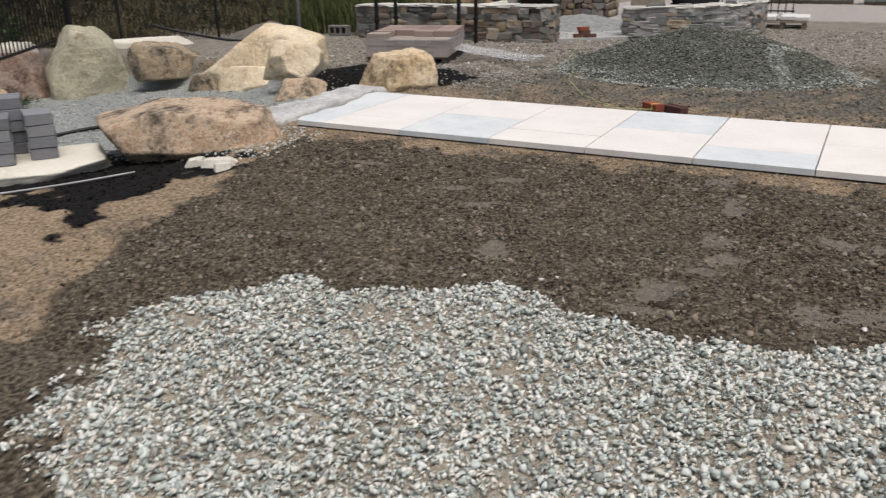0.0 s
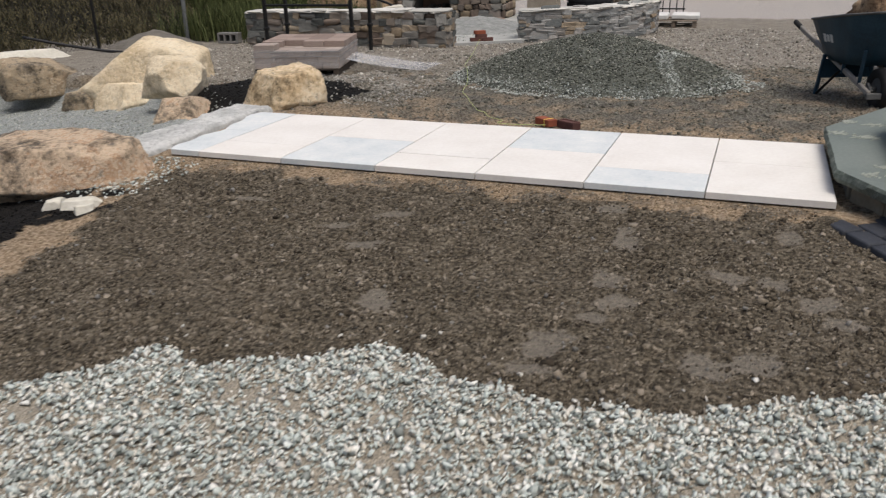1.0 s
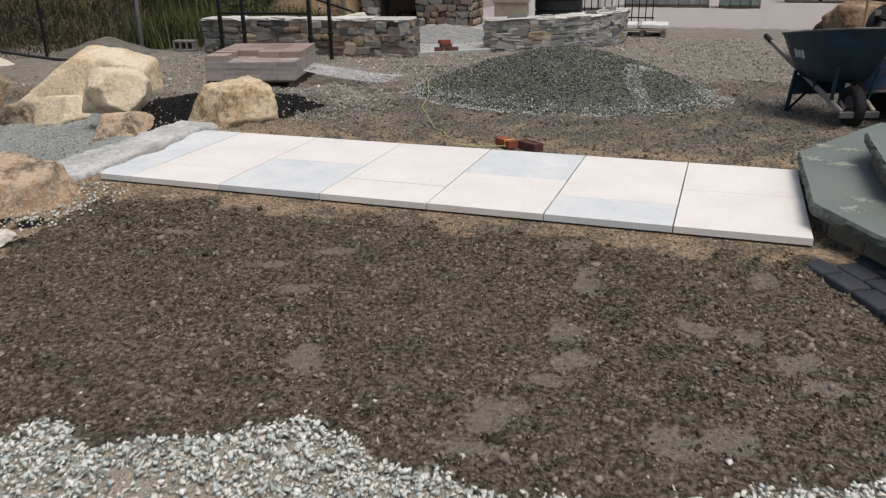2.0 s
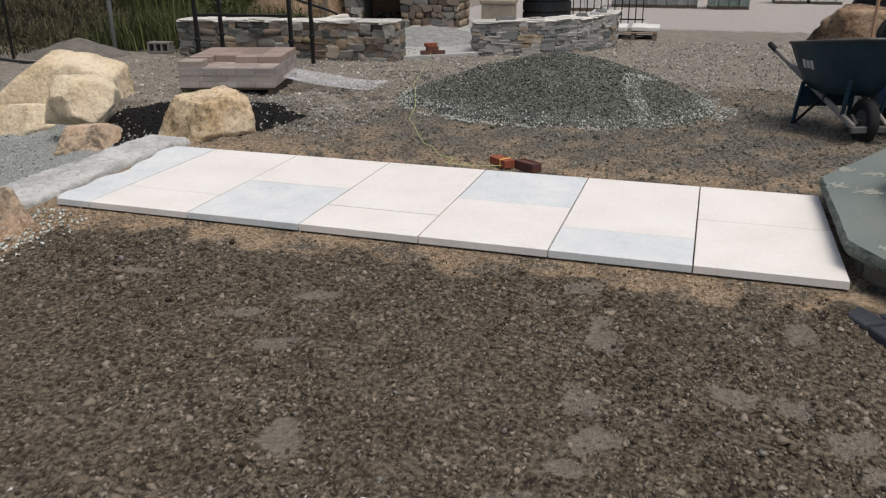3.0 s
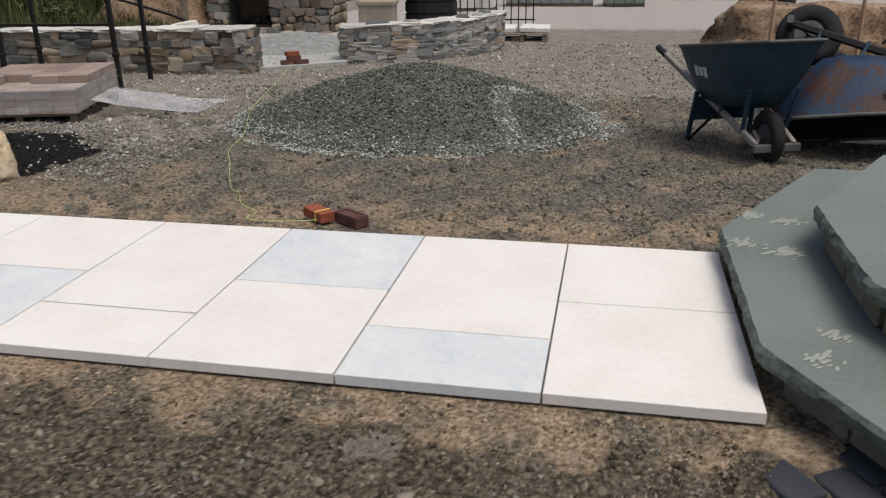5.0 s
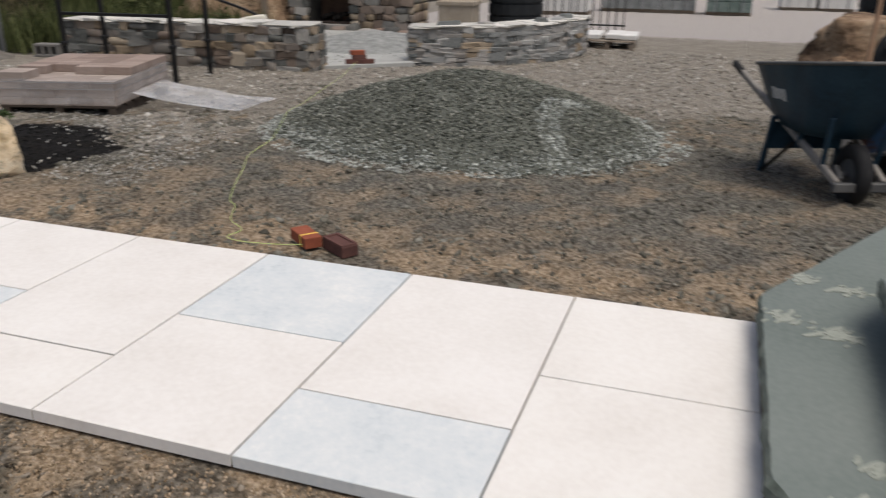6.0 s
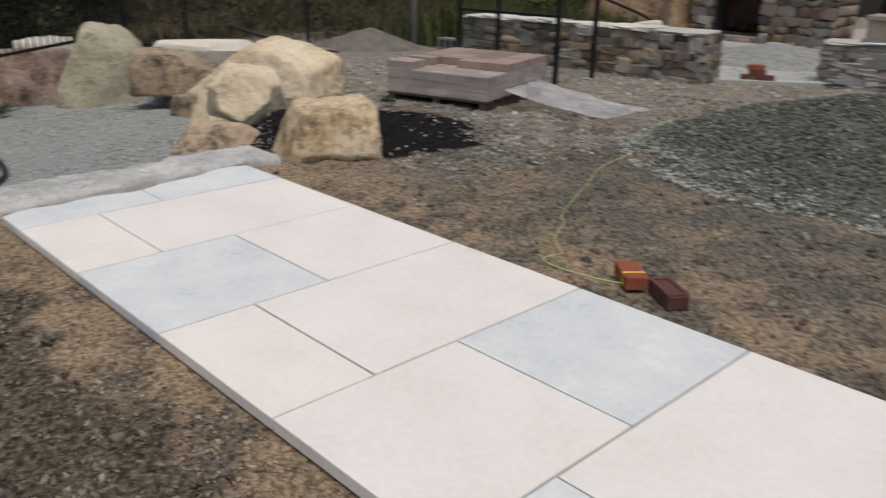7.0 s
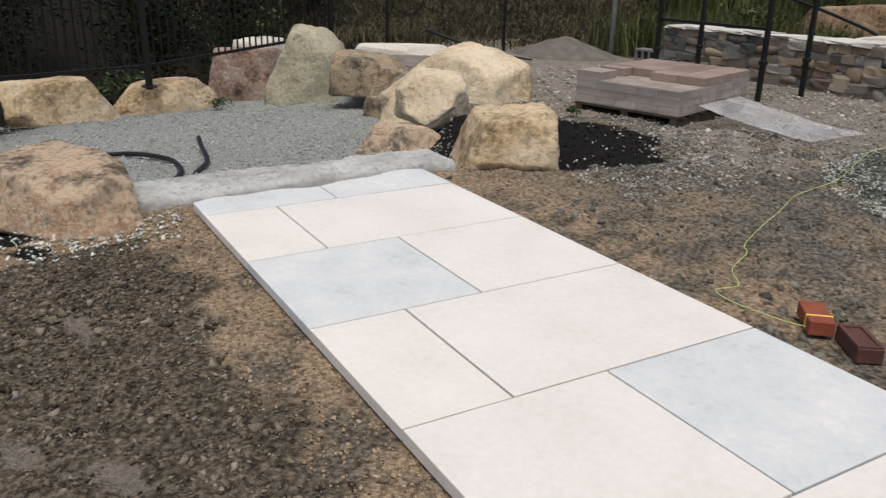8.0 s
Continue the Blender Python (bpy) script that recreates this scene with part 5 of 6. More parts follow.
def wheelbarrow(label, m, tray_mat, handle_mat, wheel_r=.205):
    root = empty("wheelbarrow", m, label, "wheelbarrow", "wheelbarrows")
    bm, rows = barrow_tray()
    bmesh.ops.recalc_face_normals(bm, faces=bm.faces[:])
    tray = part("tray", bm, tray_mat, root, "", True)
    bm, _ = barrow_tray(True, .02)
    # lining colour holds both the dirt and the shade inside the tray
    part("tray_lining", bm, M_INSIDE, tray, "dirt-stained inside of the tray, coloured near-black for its shade", True)
    pts = [Vector(p) + Vector((0, 0, .004)) for p in rows[0]]
    tube("rim", pts + [pts[0]], .014, M_RIM, tray, "rolled grey rim")
    for s in (-1, 1):
        h = part("handle", bar((-1.5, s * .30, .70), (.12, s * .16, .17), .042, .05, .008), handle_mat, root)
        part("grip", bar((-1.57, s * .306, .722), (-1.39, s * .292, .664), .05, .055, .014), M_RUBBER, h, "black rubber grip")
        part("leg", bar((-.74, s * .27, .45), (-.82, s * .29, .0), .04, .03, .004), M_TRAY, root)
        part("brace", bar((-.82, s * .285, .012), (-.48, s * .215, .31), .035, .012, .002), M_BLACK, root)
        part("tray_strut", bar((-.40, s * .215, .30), (-.30, s * .24, .58), .035, .02, .003), M_TRAY, root)
        part("tray_strut", bar((-.08, s * .18, .22), (.02, s * .21, .58), .035, .02, .003), M_TRAY, root)
        part("axle_bracket", bar((-.05, s * .105, .24), (.05, s * .105, .17), .03, .05, .004), M_OLDSTEEL, root)
    part("leg_plate", box((.02, .56, .2), (-.775, 0, .3), bevel=.003), M_TRAY, root)
    part("front_guard", bar((.14, -.2, .15), (.14, .2, .15), .05, .06, .006), M_OLDSTEEL, root)
    wheel = new("wheel")
    wheel.parent = root
    part("tyre", ring(.10, wheel_r, .11, Matrix.Translation((0, 0, .20))), M_RUBBER, wheel, "", True)
    part("rim", rod((0, -.035, .20), (0, .035, .20), .105, sides=22), M_OLDSTEEL, wheel)
    part("hub", rod((0, -.11, .20), (0, .11, .20), .02, sides=10), M_OLDSTEEL, wheel)
    return root


hd = -69
bx, by = .625, 4.06
b1 = wheelbarrow("dark blue steel wheelbarrow with pale wooden handles", pose(bx, by, gz(bx, by) - .01, 0, 0, hd) @ Matrix.Diagonal((.95, .97, 1.0, 1)), M_TRAY, M_HANDLE)
for i in range(3):  # worn white mark on the tray's side
    part("painted_mark", box((.058, .003, .085 - .012 * (i % 2)), m=pose(-.62 + i * .078, -.3515, .64 + i * .003, 17, 0, 0)), M_WHITE, b1, "worn white painted mark")
TZ = Vector((-.1, -.4, -.91)).normalized()
TX = Vector((-.95, .1, -.22))
TX = (TX - TZ * TX.dot(TZ)).normalized()
TY = TZ.cross(TX)
TIPPED = Matrix(((TX.x, TY.x, TZ.x, 1.02), (TX.y, TY.y, TZ.y, 4.99), (TX.z, TY.z, TZ.z, .88), (0, 0, 0, 1)))
b2 = wheelbarrow("rusty blue wheelbarrow tipped over on its tray", TIPPED @ Matrix.Diagonal((1.1, 1.1, 1.1, 1)), M_TRAYR, M_BLACK, .235)
for i in range(3):
    part("painted_mark", box((.04, .003, .06), m=pose(-.56 - i * .055, -.39, .69, 17, 0, 0)), M_WHITE, b2, "worn white painted mark")


def settle(root, sink=.02):
    """Lowers or lifts a thing until its lowest point touches the land."""
    bpy.context.view_layer.update()
    low = min(((o.matrix_world @ v.co).z - gz((o.matrix_world @ v.co).x, (o.matrix_world @ v.co).y)) for o in root.children_recursive if o.type == "MESH" for v in o.data.vertices)
    root.matrix_basis = Matrix.Translation((0, 0, -low - sink)) @ root.matrix_basis


settle(b2)


# ---- bricks and string ----
def brick_thing(label, m, mat, frog=False):
    root = empty("brick", m, label, "brick", "loose bricks")
    bm = box((.2, .095, .06), (0, 0, .03), bevel=.004)
    body = part("brick_body", bm, mat, root)
    if frog:
        for s in (-1, 1):
            part("frog_lip", box((.19, .016, .008), (0, s * .039, .0635), bevel=.002), mat, root)
            part("frog_lip", box((.016, .06, .008), (s * .087, 0, .0635), bevel=.002), mat, root)
    return root


bra = brick_thing("red clay brick wound with yellow string", pose(-2.195, 1.77, gz(-2.1, 1.7) + .016, 0, 0, 140), M_BRICK)
part("string_loop", box((.004, .0975, .0625), (-.035, 0, .03), bevel=.001), M_STRING2, bra, "yellow string loop")
part("string_loop", box((.004, .0975, .0625), (-.042, 0, .03), bevel=.001), M_STRING2, bra, "yellow string loop")
brb = brick_thing("dark maroon brick with a recessed face", pose(-1.99, 1.745, gz(-1.9, 1.7) + .002, 0, 0, 147), M_BRICKD, True)
kz = -.125
for i, (ox, oy, oz, a) in enumerate(((-.08, -.03, 0, 30), (.1, .06, 0, 36), (0, .02, .061, 33), (-.02, .01, .122, 40))):
    brick_thing("dark red brick stacked on the patio edge", pose(-5.15 + ox, 8.83 + oy, kz + oz, 0, 0, a), M_BRICKD if i != 3 else M_BRICK)
SP = [(-2.17, 1.70), (-2.25, 1.66), (-2.38, 1.63), (-2.50, 1.62), (-2.60, 1.66), (-2.60, 1.80), (-2.76, 1.94), (-2.9, 2.2), (-3.0, 2.3), (-3.17, 2.62), (-3.35, 3.0), (-3.52, 3.33), (-3.60, 3.6), (-3.72, 4.05)]
spts = [(x, y, gz(x, y) + .034) for x, y in SP]
spts += [(x, y, max(gz(x, y), float(pile_z(x, y)[0])) + .03) for x, y in ((-3.95, 4.7), (-4.3, 5.6), (-4.62, 6.8), (-4.9, 7.8))] + [(-5.12, 8.7, -.08)]
tagged(tube("string_line", spts, .0021, M_STRING), "yellow-green mason's string line lying on the earth", "string line")

# black pipe in the gravel bed
HP = [(-8.6, -1.2), (-8.1, -.75), (-7.63, -.34), (-7.33, .06), (-6.87, .25), (-6.5, .26), (-6.2, .22), (-5.9, .12)]
tagged(tube("pipe", [(x, y, gz(x, y) + .03) for x, y in HP], .02, M_HOSE), "black flexible pipe lying on bed gravel", "pipe")
HP2 = [(-7.35, .62, .11), (-7.1, .58, .07), (-6.72, .53, .03), (-6.37, .43, .03), (-6.1, .3, .02)]
tagged(tube("pipe", [(x, y, gz(x, y) + h) for x, y, h in HP2], .02, M_HOSE), "short black pipe end rising from gravel", "pipe")
tagged(tube("metal_rod", [(x, y, gz(x, y) + .03) for x, y in ((-5.25, -1.35), (-5.5, -1.8), (-5.78, -2.35))], .009, M_STEEL), "thin steel rod lying on black mulch", "metal rod")
tagged(tube("branch", [(-12.0, 5.34, .19), (-11.4, 5.64, .04), (-10.78, 5.9, -.07), (-10.27, 6.15, -.11)], .025, M_HOSE), "dark fallen branch on the dirt terrace", "branch")

# small stacks of grey pavers on the ledge rock
me_g = me_p.copy()
me_g.materials.clear()
me_g.materials.append(M_GREYPAVER)
rnd = random.Random(31)
for cx, cy, n in ((-6.40, -1.60, 4), (-6.29, -1.31, 4), (-6.66, -1.30, 5), (-6.62, -1.75, 5)):
    st = empty("paver_stack", pose(cx, cy, -.112, 0, 0, 55), "stack of grey concrete pavers on ledge rock", "paver stack", "paver stacks")
    for k in range(n):
        o = new("paver", me_g)
        o.parent = st
        o.matrix_basis = pose(rnd.uniform(-.008, .008), rnd.uniform(-.008, .008), .045 + .09 * k, 0, 0, rnd.uniform(-3, 3)) @ Matrix.Diagonal((.2, .3, .086, 1))


# ---- black arbour frame ----
arb = empty("metal_arbour", pose(0, 0, 0), "black metal arbour frame with four posts", "arbour")
POST = [(-7.85, 6.25), (-8.01, 7.13), (-6.45, 6.46), (-6.555, 7.315)]
for x, y in POST:
    z = gz(x, y)
    p = part("post", box((.05, .05, 2.3), (x, y, z + 1.13), bevel=.004), M_BLACK, arb)
    part("collar", box((.075, .075, .05), (x, y, z + .42), bevel=.008), M_BLACK, p)
for a, c, h in ((0, 2, .77), (0, 2, 1.9), (1, 3, 1.9)):
    part("rail", bar((*POST[a], gz(*POST[a]) + h), (*POST[c], gz(*POST[c]) + h), .035, .035, .003), M_BLACK, arb)
for a, c in ((0, 1), (2, 3)):
    for h in (1.7,):
        part("rung", bar((*POST[a], gz(*POST[a]) + h), (*POST[c], gz(*POST[c]) + h), .03, .03, .003), M_BLACK, arb)
tagged(tube("fallen_limb", [(-9.65, 9.6, .95), (-8.65, 9.5, .82), (-7.65, 9.4, .6), (-6.95, 9.3, .39), (-6.45, 9.2, .0)], .022, M_BLACK), "dark bent pole behind the stone wall", "pole")


# ---- picket fence and chain-link fence ----
fence = empty("picket_fence", pose(-.08, .1, -.02), "black metal picket fence on boulders", "fence")
FA, FB = Vector((-10.52, .72)), Vector((-12.12, 3.70))
fd = (FB - FA).normalized()
FL = (FB - FA).length
FC = FA - fd * 3.8


def fence_base(p):
    s = (p - FA).dot(fd)
    return np.interp(s, [-3.8, 0, FL], [-.02, -.15, -.02])


for p, z in ((FC, -.5), (FA, -.2), (FB, -.75)):
    q = part("post", box((.075, .075, 2.0 - z - .2), (p.x, p.y, (1.75 + z) / 2), bevel=.005), M_BLACK, fence)
    part("base_plate", box((.16, .16, .015), (p.x, p.y, z + .01), bevel=.003), M_BLACK, q)
for a, c in ((FC, FA), (FA, FB)):
    for h in (.2, 1.55):
        part("rail", bar((a.x, a.y, fence_base(a) + h - .0), (c.x, c.y, fence_base(c) + h - .0), .035, .035, .003), M_BLACK, fence)
pk = bpy.data.meshes.new("picket")
bm = box((.018, .018, 1.62), (0, 0, 0))
bm.to_mesh(pk)
bm.free()
pk.materials.append(M_BLACK)
s = .11
while s < FL + 3.7:
    p = FC + fd * s
    o = new("picket", pk)
    o.parent = fence
    o.matrix_basis = pose(p.x, p.y, fence_base(p) + .985, 0, 0, math.degrees(math.atan2(fd.y, fd.x)))
    s += .112

link = empty("chain_link_fence", pose(0, 0, 0), "weathered chain-link fence before dry grass", "fence")
LP = [FB + Vector((.12, .08)), Vector((-12.0, 4.64)), Vector((-11.48, 6.45)), Vector((-10.92, 8.2))]
for i, p in enumerate(LP[1:]):
    z = gz(p.x, p.y) - .1
    part("post", rod((p.x, p.y, z), (p.x, p.y, 1.9), .026 if i < 2 else .04, sides=10), M_BLACK if i < 2 else M_GALV, link)
V, F = [], []
for a, c in zip(LP, LP[1:]):
    d = c - a
    ln = d.length
    d = d.normalized()
    up, lo_ = 1.7, min(gz(a.x, a.y), gz(c.x, c.y), 0.0)
    t = -1.9
    while t < ln:
        for sg in (1, -1):
            t0, t1 = t, t + (up - lo_)
            z0, z1 = (lo_, up) if sg > 0 else (up, lo_)
            c0, c1 = max(t0, 0), min(t1, ln)
            if c1 - c0 < .05:
                continue
            za, zb_ = z0 + (z1 - z0) * (c0 - t0) / (t1 - t0), z0 + (z1 - z0) * (c1 - t0) / (t1 - t0)
            p, q = a + d * c0, a + d * c1
            b = len(V)
            w = .0028
            V += [(p.x, p.y, za - w), (q.x, q.y, zb_ - w), (q.x, q.y, zb_ + w), (p.x, p.y, za + w), (p.x - w, p.y - w, za), (q.x - w, q.y - w, zb_)]
            F += [(b, b + 1, b + 2, b + 3), (b, b + 1, b + 5, b + 4)]
        t += .075
tagged(mesh_ob("wire_mesh", V, F, M_MESHWIRE, link), kind="stuff")


# ---- small heap of dirt, cinder block, white pallet ----
def heap(cx, cy, r, h, mat, label):
    n = 28
    V, F = [], []
    for i in range(n + 1):
        for j in range(n + 1):
            x, y = cx + r * 1.1 * (2 * i / n - 1), cy + r * 1.1 * (2 * j / n - 1)
            t = max(0, 1 - math.hypot(x - cx, y - cy) / r)
            V.append((x, y, gz(x, y) + h * t * (1.1 - .1 * t) + .03 * noise.noise(Vector((x * 5, y * 5, 0))) * (t > 0) - (.05 if t <= 0 else 0)))
    for i in range(n):
        for j in range(n):
            q = i * (n + 1) + j
            F.append((q, q + n + 1, q + n + 2, q + 1))
    return tagged(mesh_ob("dirt_mound", V, F, mat, smooth_shade=True), label, "dirt mound")


heap(-6.0, 11.3, 1.7, .33, material("pale_patio_gravel", [(.12, .125, .118), (.225, .23, .217), (.34, .34, .322)], .95, scale=9, fine=55, bump=.9, bump_dist=.03), "low mound of pale gravel on the patio base")
heap(-10.83, 7.16, .85, .30, material("grey_dirt", [(.075, .067, .055), (.13, .118, .10), (.185, .17, .145)], .95, scale=6, fine=60, bump=.8, bump_dist=.02), "small heap of grey dirt by the fence")

cin = empty("cinder_block", pose(-9.8, 7.99, gz(-9.8, 7.99), 0, 0, 10), "grey concrete block lying by the stone wall", "cinder block")
for zz in (.02, .17):
    part("shell", box((.40, .19, .035), (0, 0, zz), bevel=.004), M_CINDER, cin)
for xx in (-.18, -.06, .06, .18):
    part("web", box((.035, .19, .116), (xx, 0, .0955)), M_CINDER, cin)

wp = empty("block_pallet", pose(-2.33, 13.6, gz(-2.33, 13.6) + .0, 0, 0, 3), "low pallet topped with white stone slabs", "pallet")
for yy in (-.4, 0, .4):
    part("bottom_board", box((.95, .1, .02), (0, yy, .011)), M_WOOD, wp)
    part("deck_board", box((.95, .14, .02), (0, yy, .145)), M_WOOD, wp)
for xx in (-.42, 0, .42):
    part("stringer", box((.08, .9, .1), (xx, 0, .0755)), M_WOOD, wp)
for xx, zz in ((-.28, .0), (.1, .01), (.36, .0)):
    part("white_slab", box((.30, .75, .09), (xx, 0, .21 + zz), bevel=.015), M_WHITE, wp)

# concrete tub and plastic tanks behind the curved wall
tub = empty("planter_tub", pose(-5.22, 13.58, gz(-5.22, 13.58), 0, 0, 4), "tan square concrete planter tub", "planter")
part("tub_body", box((.68, .55, .68), (0, 0, .34), bevel=.03, segs=2), M_TUB, tub)
part("tub_rim", box((.74, .6, .08), (0, 0, .69), bevel=.012), M_TUB, tub)


def tank(x, y, r, h, label):
    root = empty("plastic_tank", pose(x, y, gz(x, y)), label, "tank", "black tanks")
    for k in range(6):
        part("tank_ring", rod((0, 0, h * k / 6), (0, 0, h * (k + .82) / 6), r, sides=24), M_DARKPOT, root)
        part("tank_groove", rod((0, 0, h * (k + .8) / 6), (0, 0, h * (k + 1.02) / 6), r * .95, sides=24), M_DARKPOT, root)


tank(-5.53, 14.75, .36, 1.4, "ribbed black plastic tank behind the wall")
tank(-4.42, 14.85, .55, 1.4, "wide black plastic tank behind the wall")
rail = empty("yard_railing", pose(-3.8, 15.6, gz(-3.8, 15.6)), "black metal yard railing with thin bars", "railing")
part("top_rail", box((2.0, .03, .03), (.5, 0, 1.0)), M_BLACK, rail)
part("bottom_rail", box((2.0, .03, .03), (.5, 0, .25)), M_BLACK, rail)
for i in range(13):
    part("bar", box((.022, .022, 1.0), (-.46 + i * .16, 0, .5)), M_BLACK, rail)


def wrapped_stack(x, y, w, d, h, mat, label):
    root = empty("wrapped_pallet", pose(x, y, gz(x, y), 0, 0, 2), label, "pallet", "wrapped pallets")
    for k in (-.4, 0, .4):
        part("runner", box((w, .1, .1), (0, k * d, .05)), M_WOOD, root)
    nx_ = 4
    for i in range(nx_):
        for j in range(3):
            part("block", box((w / nx_ - .01, d, h / 3 - .01), (-w / 2 + w / nx_ * (i + .5), 0, .1 + h / 3 * (j + .5)), bevel=.012), mat, root)
    for k in (-.3, .3):
        part("strap", box((.03, d + .02, h + .01), (k * w, 0, .1 + h / 2)), M_STEEL, root)


wrapped_stack(-3.33, 24.7, 1.5, 1.1, .9, M_WRAP, "pallet of grey blocks in cloudy wrap")
wrapped_stack(-2.0, 24.7, 1.3, 1.1, .85, M_WRAP, "pallet of grey blocks in cloudy wrap")
wrapped_stack(-.41, 24.5, 1.25, 1.1, .9, M_GREENWRAP, "pallet of green-wrapped blocks in wire cage")
wrapped_stack(-5.1, 22.3, 1.9, 1.0, 1.0, M_WHITE, "pallet of white wrapped bags behind the railing")
wrapped_stack(1.7, 28.4, 1.05, 1.1, .9, M_WHITE, "pallet of white-wrapped blocks")
wrapped_stack(2.85, 28.4, 1.05, 1.1, .9, M_WHITE, "pallet of white-wrapped blocks")

# brown split rocks behind the wheelbarrows, tools leaning there
boulder("large brown split rock behind the wheelbarrows", (1.95, 9.55), (2.9, 1.3), 4, 101, M_ROCKBROWN, -.5, .56, facets=[(.02, -.1, 1, .86), (-1, -.2, .1, .88), (-.5, -.85, .3, .85), (.2, -1, .2, .75), (1, -.2, .2, .95), (0, 1, .2, .9), (.7, -.7, .1, .9)], sharp=40, dent=.09, group="brown split rocks")
boulder("brown layered split rock in a heap", (4.1, 9.6), (1.9, 1.1), -8, 103, M_ROCKBROWN, -.5, .5, facets=[(-.1, -.1, 1, .86), (-1, -.2, .2, .9), (-.2, -1, .2, .8), (1, -.1, .2, .95), (0, 1, .2, .9), (-.6, -.7, .5, .85)], sharp=40, dent=.09, group="brown split rocks")
boulder("low brown split rock in a heap", (.95, 8.95), (.9, .7), 20, 107, M_ROCKBROWN, -.55, .1, facets=[(-.45, -.2, .9, .7), (-1, -.2, .2, .95), (-.1, -1, .3, .85), (1, 0, .2, .95), (0, 1, .2, .9)], sharp=40, dent=.08, group="brown split rocks")
boulder("broken brown rock in a heap", (2.2, 8.75), (1.2, .7), -20, 109, M_ROCKBROWN, -.5, .18, sides=5, dent=.09, sharp=30, group="brown split rocks")


def shovel(m, label):
    root = empty("shovel", m, label, "shovel", "shovels")
    part("shaft", rod((0, 0, .32), (0, 0, 1.45), .018, sides=10), M_SHOVEL, root)
    part("socket", rod((0, 0, .2), (0, 0, .42), .022, .018, sides=10), M_STEEL, root)
    bm = bmesh.new()
    rows = []
    for k, (z, w) in enumerate(((.28, .06), (.26, .11), (.12, .105), (.04, .06), (0, .005))):
        rows.append([(bm.verts.new((w * t, .02 * abs(t) + .008 * sgn, z))) for sgn in (-.2, .2) for t in (-1, -.5, 0, .5, 1)])
    for a, c in zip(rows, rows[1:]):
        for s0 in (0, 5):
            for i in range(4):
                bm.faces.new((a[s0 + i], a[s0 + i + 1], c[s0 + i + 1], c[s0 + i]))
    bmesh.ops.recalc_face_normals(bm, faces=bm.faces[:])
    part("blade", bm, M_STEEL, root, "dull steel blade")


shovel(pose(.84, 5.75, gz(.84, 5.75) - .04, 4, -2, 20), "long-handled shovel standing by the wheelbarrows")
shovel(pose(1.6, 5.7, gz(1.6, 5.7) - .04, 4, -6, 40), "long-handled shovel leaning by the wheelbarrows")
tank(1.95, 12.6, .4, 1.3, "dark plastic bin behind the brown rocks")

# tan boulders on the bank behind the wall
boulder("big tan boulder on the grassy bank", (-9.6, 12.9), (2.7, 1.2), 38, 121, M_ROCKBROWN, -.6, .4, sides=5, group="bank boulders")
boulder("tan boulder on the grassy bank", (-7.4, 15.0), (2.0, 1.2), -12, 123, M_BOULDER2, -.5, 1.1, sides=5, group="bank boulders")
boulder("grey stone lying behind the wall", (-6.9, 9.0), (.6, .4), 30, 127, M_CAP, -.3, .32, sides=5, group="bank boulders")
part_post = box((.1, .1, 1.9), (0, 0, .95), bevel=.01)
gp = part("timber_post", part_post, M_WOOD)
gp.matrix_basis = pose(-8.88, 12.62, -.3)
tagged(gp, "weathered grey timber post beside the fireplace", "post")


# ---- growth: grass and leaves ----
def blades(name, x, y, h, mat, label, seed, width=.012, lean=.35):
    r = np.random.default_rng(seed)
    n = len(x)
    z = ground_z(x, y)
    az, ln, hh = r.uniform(0, math.tau, n), r.uniform(0, lean, n), h * r.uniform(.45, 1.1, n)
    cx, sx = np.cos(az), np.sin(az)
    w = width * r.uniform(.5, 1.3, n)
    V = np.zeros((n, 5, 3))
    for k, (t, ww) in enumerate(((0, 1), (0, -1), (.55, .7), (.55, -.7), (1, 0))):
        bend = ln * t * t * hh
        V[:, k, 0] = x + cx * bend - sx * w * ww
        V[:, k, 1] = y + sx * bend + cx * w * ww
        V[:, k, 2] = z - .02 + hh * t * (1 - .25 * ln * t)
    base = np.arange(n)[:, None] * 5
    F = np.concatenate([base + np.array([[0, 1, 3]]), base + np.array([[0, 3, 2]]), base + np.array([[2, 3, 4]])])
    me = bpy.data.meshes.new(name)
    me.vertices.add(n * 5)
    me.vertices.foreach_set("co", V.ravel())
    me.loops.add(F.size)
    me.loops.foreach_set("vertex_index", F.ravel().astype(np.int32))
    me.polygons.add(len(F))
    me.polygons.foreach_set("loop_start", np.arange(0, F.size, 3))
    me.update()
    me.materials.append(mat)
    return tagged(new(name, me), label, "grass", kind="stuff")


x, y = sprinkle(34000, -22, -10.6, 3.2, 14, lambda x, y: smooth(.0, 1.2, -(x + 12.0) + np.clip(y - 6, 0, 2) * .6))
blades("dry_grass", x, y, .16 + .34 * smooth(-.3, .6, wob(x, y, 1.3, 3)), M_DRYGRASS, "dry brown grass and weeds behind the fence", 51, .012, 1.5)
x, y = sprinkle(26000, -21, -11.2, 3.0, 13, lambda x, y: smooth(.0, 1.2, -(x + 12.0) + np.clip(y - 6, 0, 2) * .6) * smooth(-.25, .35, wob(x, y, 1.7, 12)))
p = np.stack([x, y, ground_z(x, y) + rng.uniform(.02, .42, len(x)) * (.4 + .6 * smooth(-.4, .6, wob(x, y, 2.3, 15)))], 1)
scatter("bank_leaf", p, rng.uniform(.015, .05, len(x)), M_LEAFD, "withered leaves and low weeds on the bank", "weeds", 55, shapes=FLAKES, tilt=1.0)
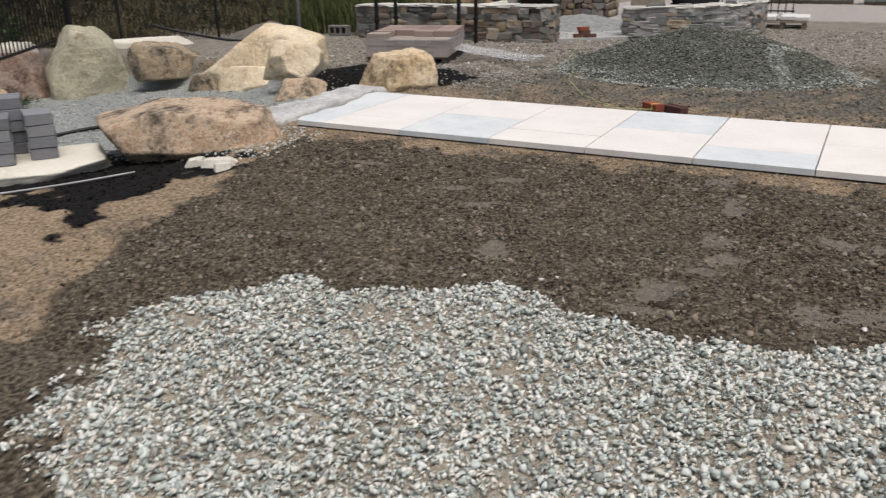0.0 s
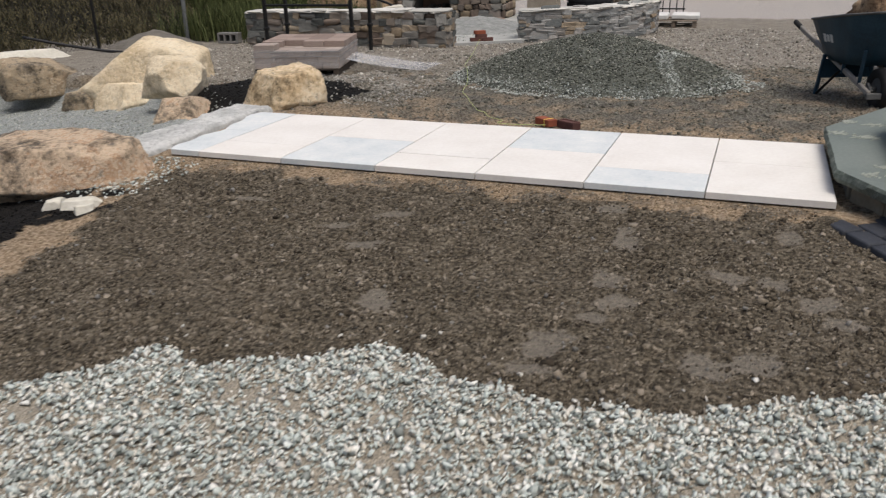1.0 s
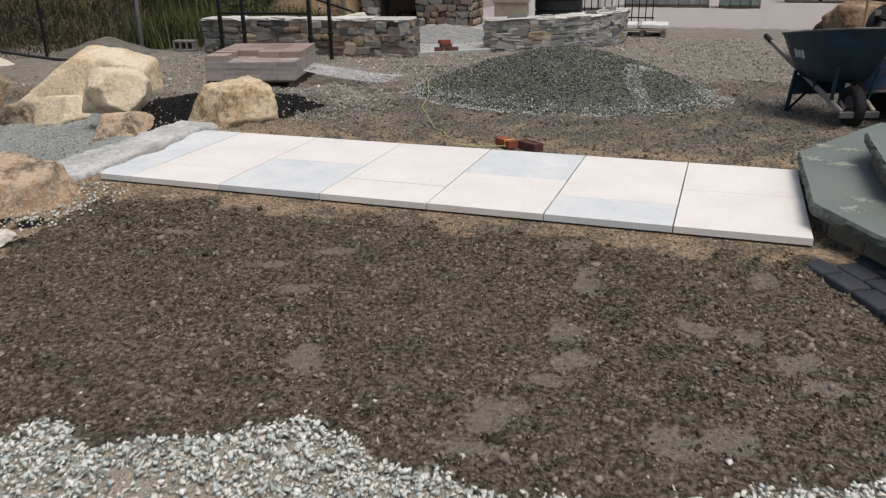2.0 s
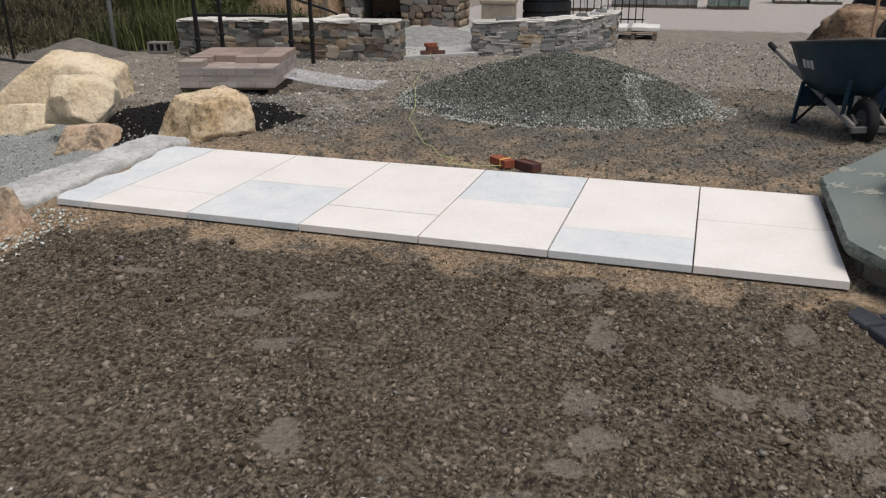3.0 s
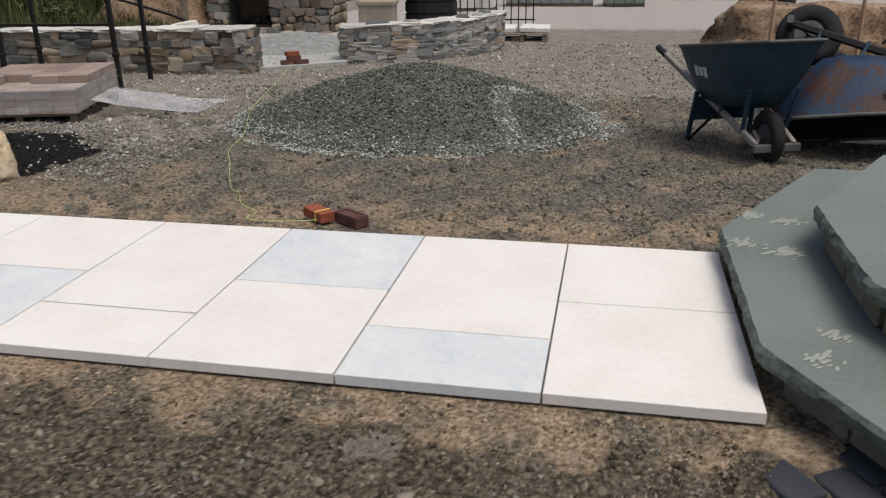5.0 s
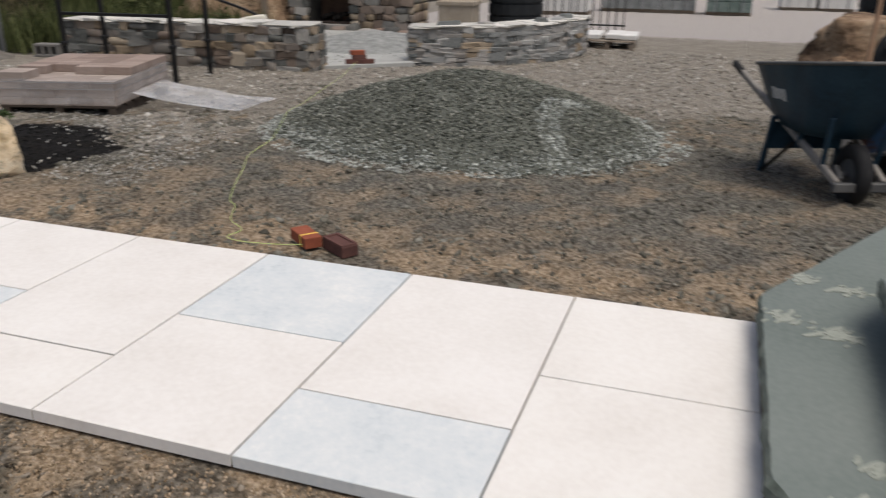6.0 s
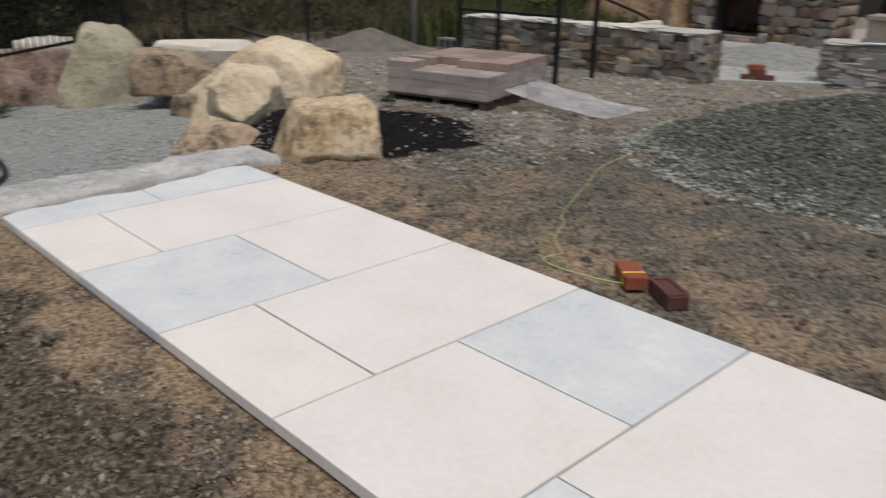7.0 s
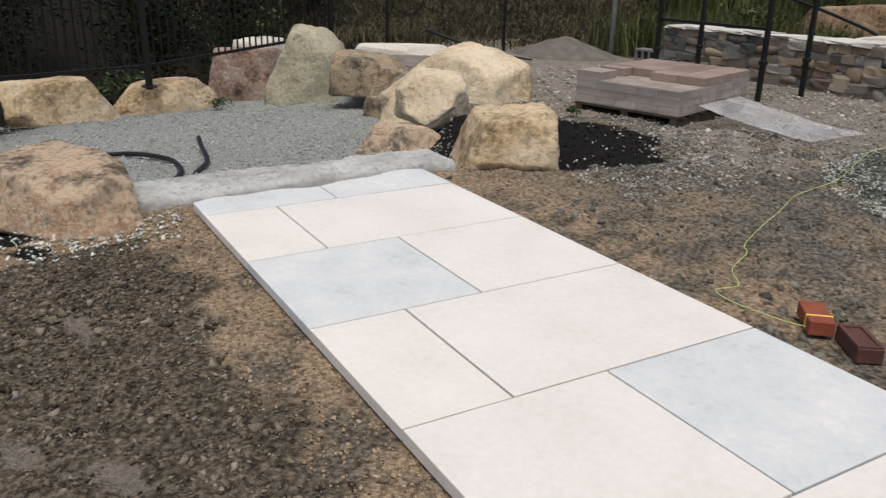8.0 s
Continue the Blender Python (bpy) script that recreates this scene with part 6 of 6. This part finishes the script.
x, y = sprinkle(16000, -15, -8.4, 7.8, 15, lambda x, y: smooth(-.2, .5, -(x + 9.3) + .3 * wob(x, y, 2, 4)) * smooth(7.9, 8.5, y) * smooth(-12.2, -11.0, x))
blades("green_grass", x, y, np.full(len(x), .8), M_GREENGRASS, "tall green grass and weeds behind the wall", 52, .011, .7)
x, y = sprinkle(9000, -17, -8.5, 12.2, 19, lambda x, y: smooth(.3, 1.2, np.hypot(x + 9.6, y - 12.9) - .9) * smooth(-.3, .4, y - 12.2 - .45 * (x + 10.5) + .6 * wob(x, y, 1.5, 2)))
blades("bank_weed", x, y, np.full(len(x), 1.25), M_GREENGRASS, "tall green weeds on the far bank", 54, .016, .6)
x, y = sprinkle(9000, -9.4, -5.8, 8.3, 16, lambda x, y: (np.hypot(x - CX, y - CY) > 3.0) * smooth(.2, -.2, y - 12.0 + 0 * x) * (y > 8.4) * (x < -6.6))
blades("bank_grass", x, y, np.full(len(x), .6), M_GREENGRASS, "green weeds on the bank behind the wall", 53, .011)


def shrub(cx, cy, cz, r, h, count, mat, label, seed, leaf=.05):
    """A bush: stems that fork from the base and leaves set in uneven clumps along them."""
    rnd = random.Random(seed)
    root = empty("shrub", pose(cx, cy, cz), label, "shrub", "shrubs behind the fence")
    bm = bmesh.new()
    tips = []
    for i in range(9):
        a, k = rnd.uniform(0, math.tau), rnd.uniform(.3, .9)
        mid = Vector((math.cos(a) * r * k * .5, math.sin(a) * r * k * .5, h * rnd.uniform(.35, .55)))
        rod((0, 0, -.1), mid, .016 * min(1, h), .011 * min(1, h), 6, bm)
        for j in range(3):
            t = mid + Vector((rnd.gauss(0, .3) * r, rnd.gauss(0, .3) * r, h * rnd.uniform(.15, .5)))
            rod(mid, t, .010 * min(1, h), .004 * min(1, h), 5, bm)
            tips += [mid.lerp(t, q) for q in (.4, .7, 1)]
    part("stem", bm, M_LOG, root)
    V, F = [], []
    for i in range(count):
        t = rnd.choice(tips)
        p = t + Vector((rnd.gauss(0, .16) * r, rnd.gauss(0, .16) * r, rnd.gauss(0, .12) * h))
        a, b_ = Vector((rnd.gauss(0, 1), rnd.gauss(0, 1), rnd.gauss(0, .6))).normalized(), Vector((rnd.gauss(0, 1), rnd.gauss(0, 1), rnd.gauss(0, 1)))
        c = a.cross(b_).normalized()
        l = leaf * rnd.uniform(.5, 1.2)
        k = len(V)
        V += [p - a * l, p + c * l * .42, p + a * l, p - c * l * .42]
        F.append((k, k + 1, k + 2, k + 3))
    tagged(mesh_ob("foliage", V, F, mat, root), kind="stuff")
    return root


# bank shrubs, their gloom painted into the leaf colour rather than cast
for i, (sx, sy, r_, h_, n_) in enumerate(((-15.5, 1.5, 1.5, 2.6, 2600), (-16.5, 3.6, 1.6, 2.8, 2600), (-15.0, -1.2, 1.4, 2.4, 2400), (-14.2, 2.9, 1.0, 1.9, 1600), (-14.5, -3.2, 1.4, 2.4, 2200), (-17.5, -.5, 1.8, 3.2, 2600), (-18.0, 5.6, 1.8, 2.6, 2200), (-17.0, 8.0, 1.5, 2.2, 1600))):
    shrub(sx, sy, gz(sx, sy), r_, h_, int(n_ * 1.7), M_LEAF, "leafy shrub coloured near-black for shade on the bank", 200 + i, .05)
for i, (sx, sy, r_, h_, n_) in enumerate(((-12.0, .8, .35, .5, 260), (-12.6, 3.0, .3, 1.2, 300), (-11.75, .2, .35, .42, 260), (-12.3, -.4, .25, .8, 140))):
    shrub(sx, sy, gz(sx, sy), r_, h_, n_, M_LEAFB, "bright green weed growing behind the boulders", 230 + i, .045)
for i, (sx, sy, r_, h_, n_) in enumerate(((-10.62, 1.62, .2, .16, 160), (-6.35, 3.85, .09, .1, 80))):
    shrub(sx, sy, gz(sx, sy), r_, h_, n_, M_LEAFB, "tiny green weed at a stone's foot", 240 + i, .025)
for i, (sx, sy, r_, h_, n_) in enumerate(((-11.6, 14.4, 1.1, 1.6, 1400), (-13.4, 15.8, 1.4, 2.0, 1500), (-8.6, 10.4, .45, .55, 500), (-10.6, 11.2, .6, .8, 700))):
    shrub(sx, sy, gz(sx, sy), r_, h_, n_, M_LEAFW, "olive green weedy bush behind the wall", 260 + i, .05)
rnd = random.Random(66)
for i in range(12):
    sx, sy = rnd.uniform(-16.5, -13.2), rnd.uniform(-4.5, 3.0)
    s = rnd.uniform(.4, .9)
    boulder("grey rubble stone on the shaded bank", (sx, sy), (s, s * .8), rnd.uniform(0, 180), 300 + i, M_CURB, gz(sx, sy) - rise(sy) - .1, gz(sx, sy) - rise(sy) + s * .5, sides=5, level=4, category="rubble stone", name="rubble_stone", group="bank rubble")
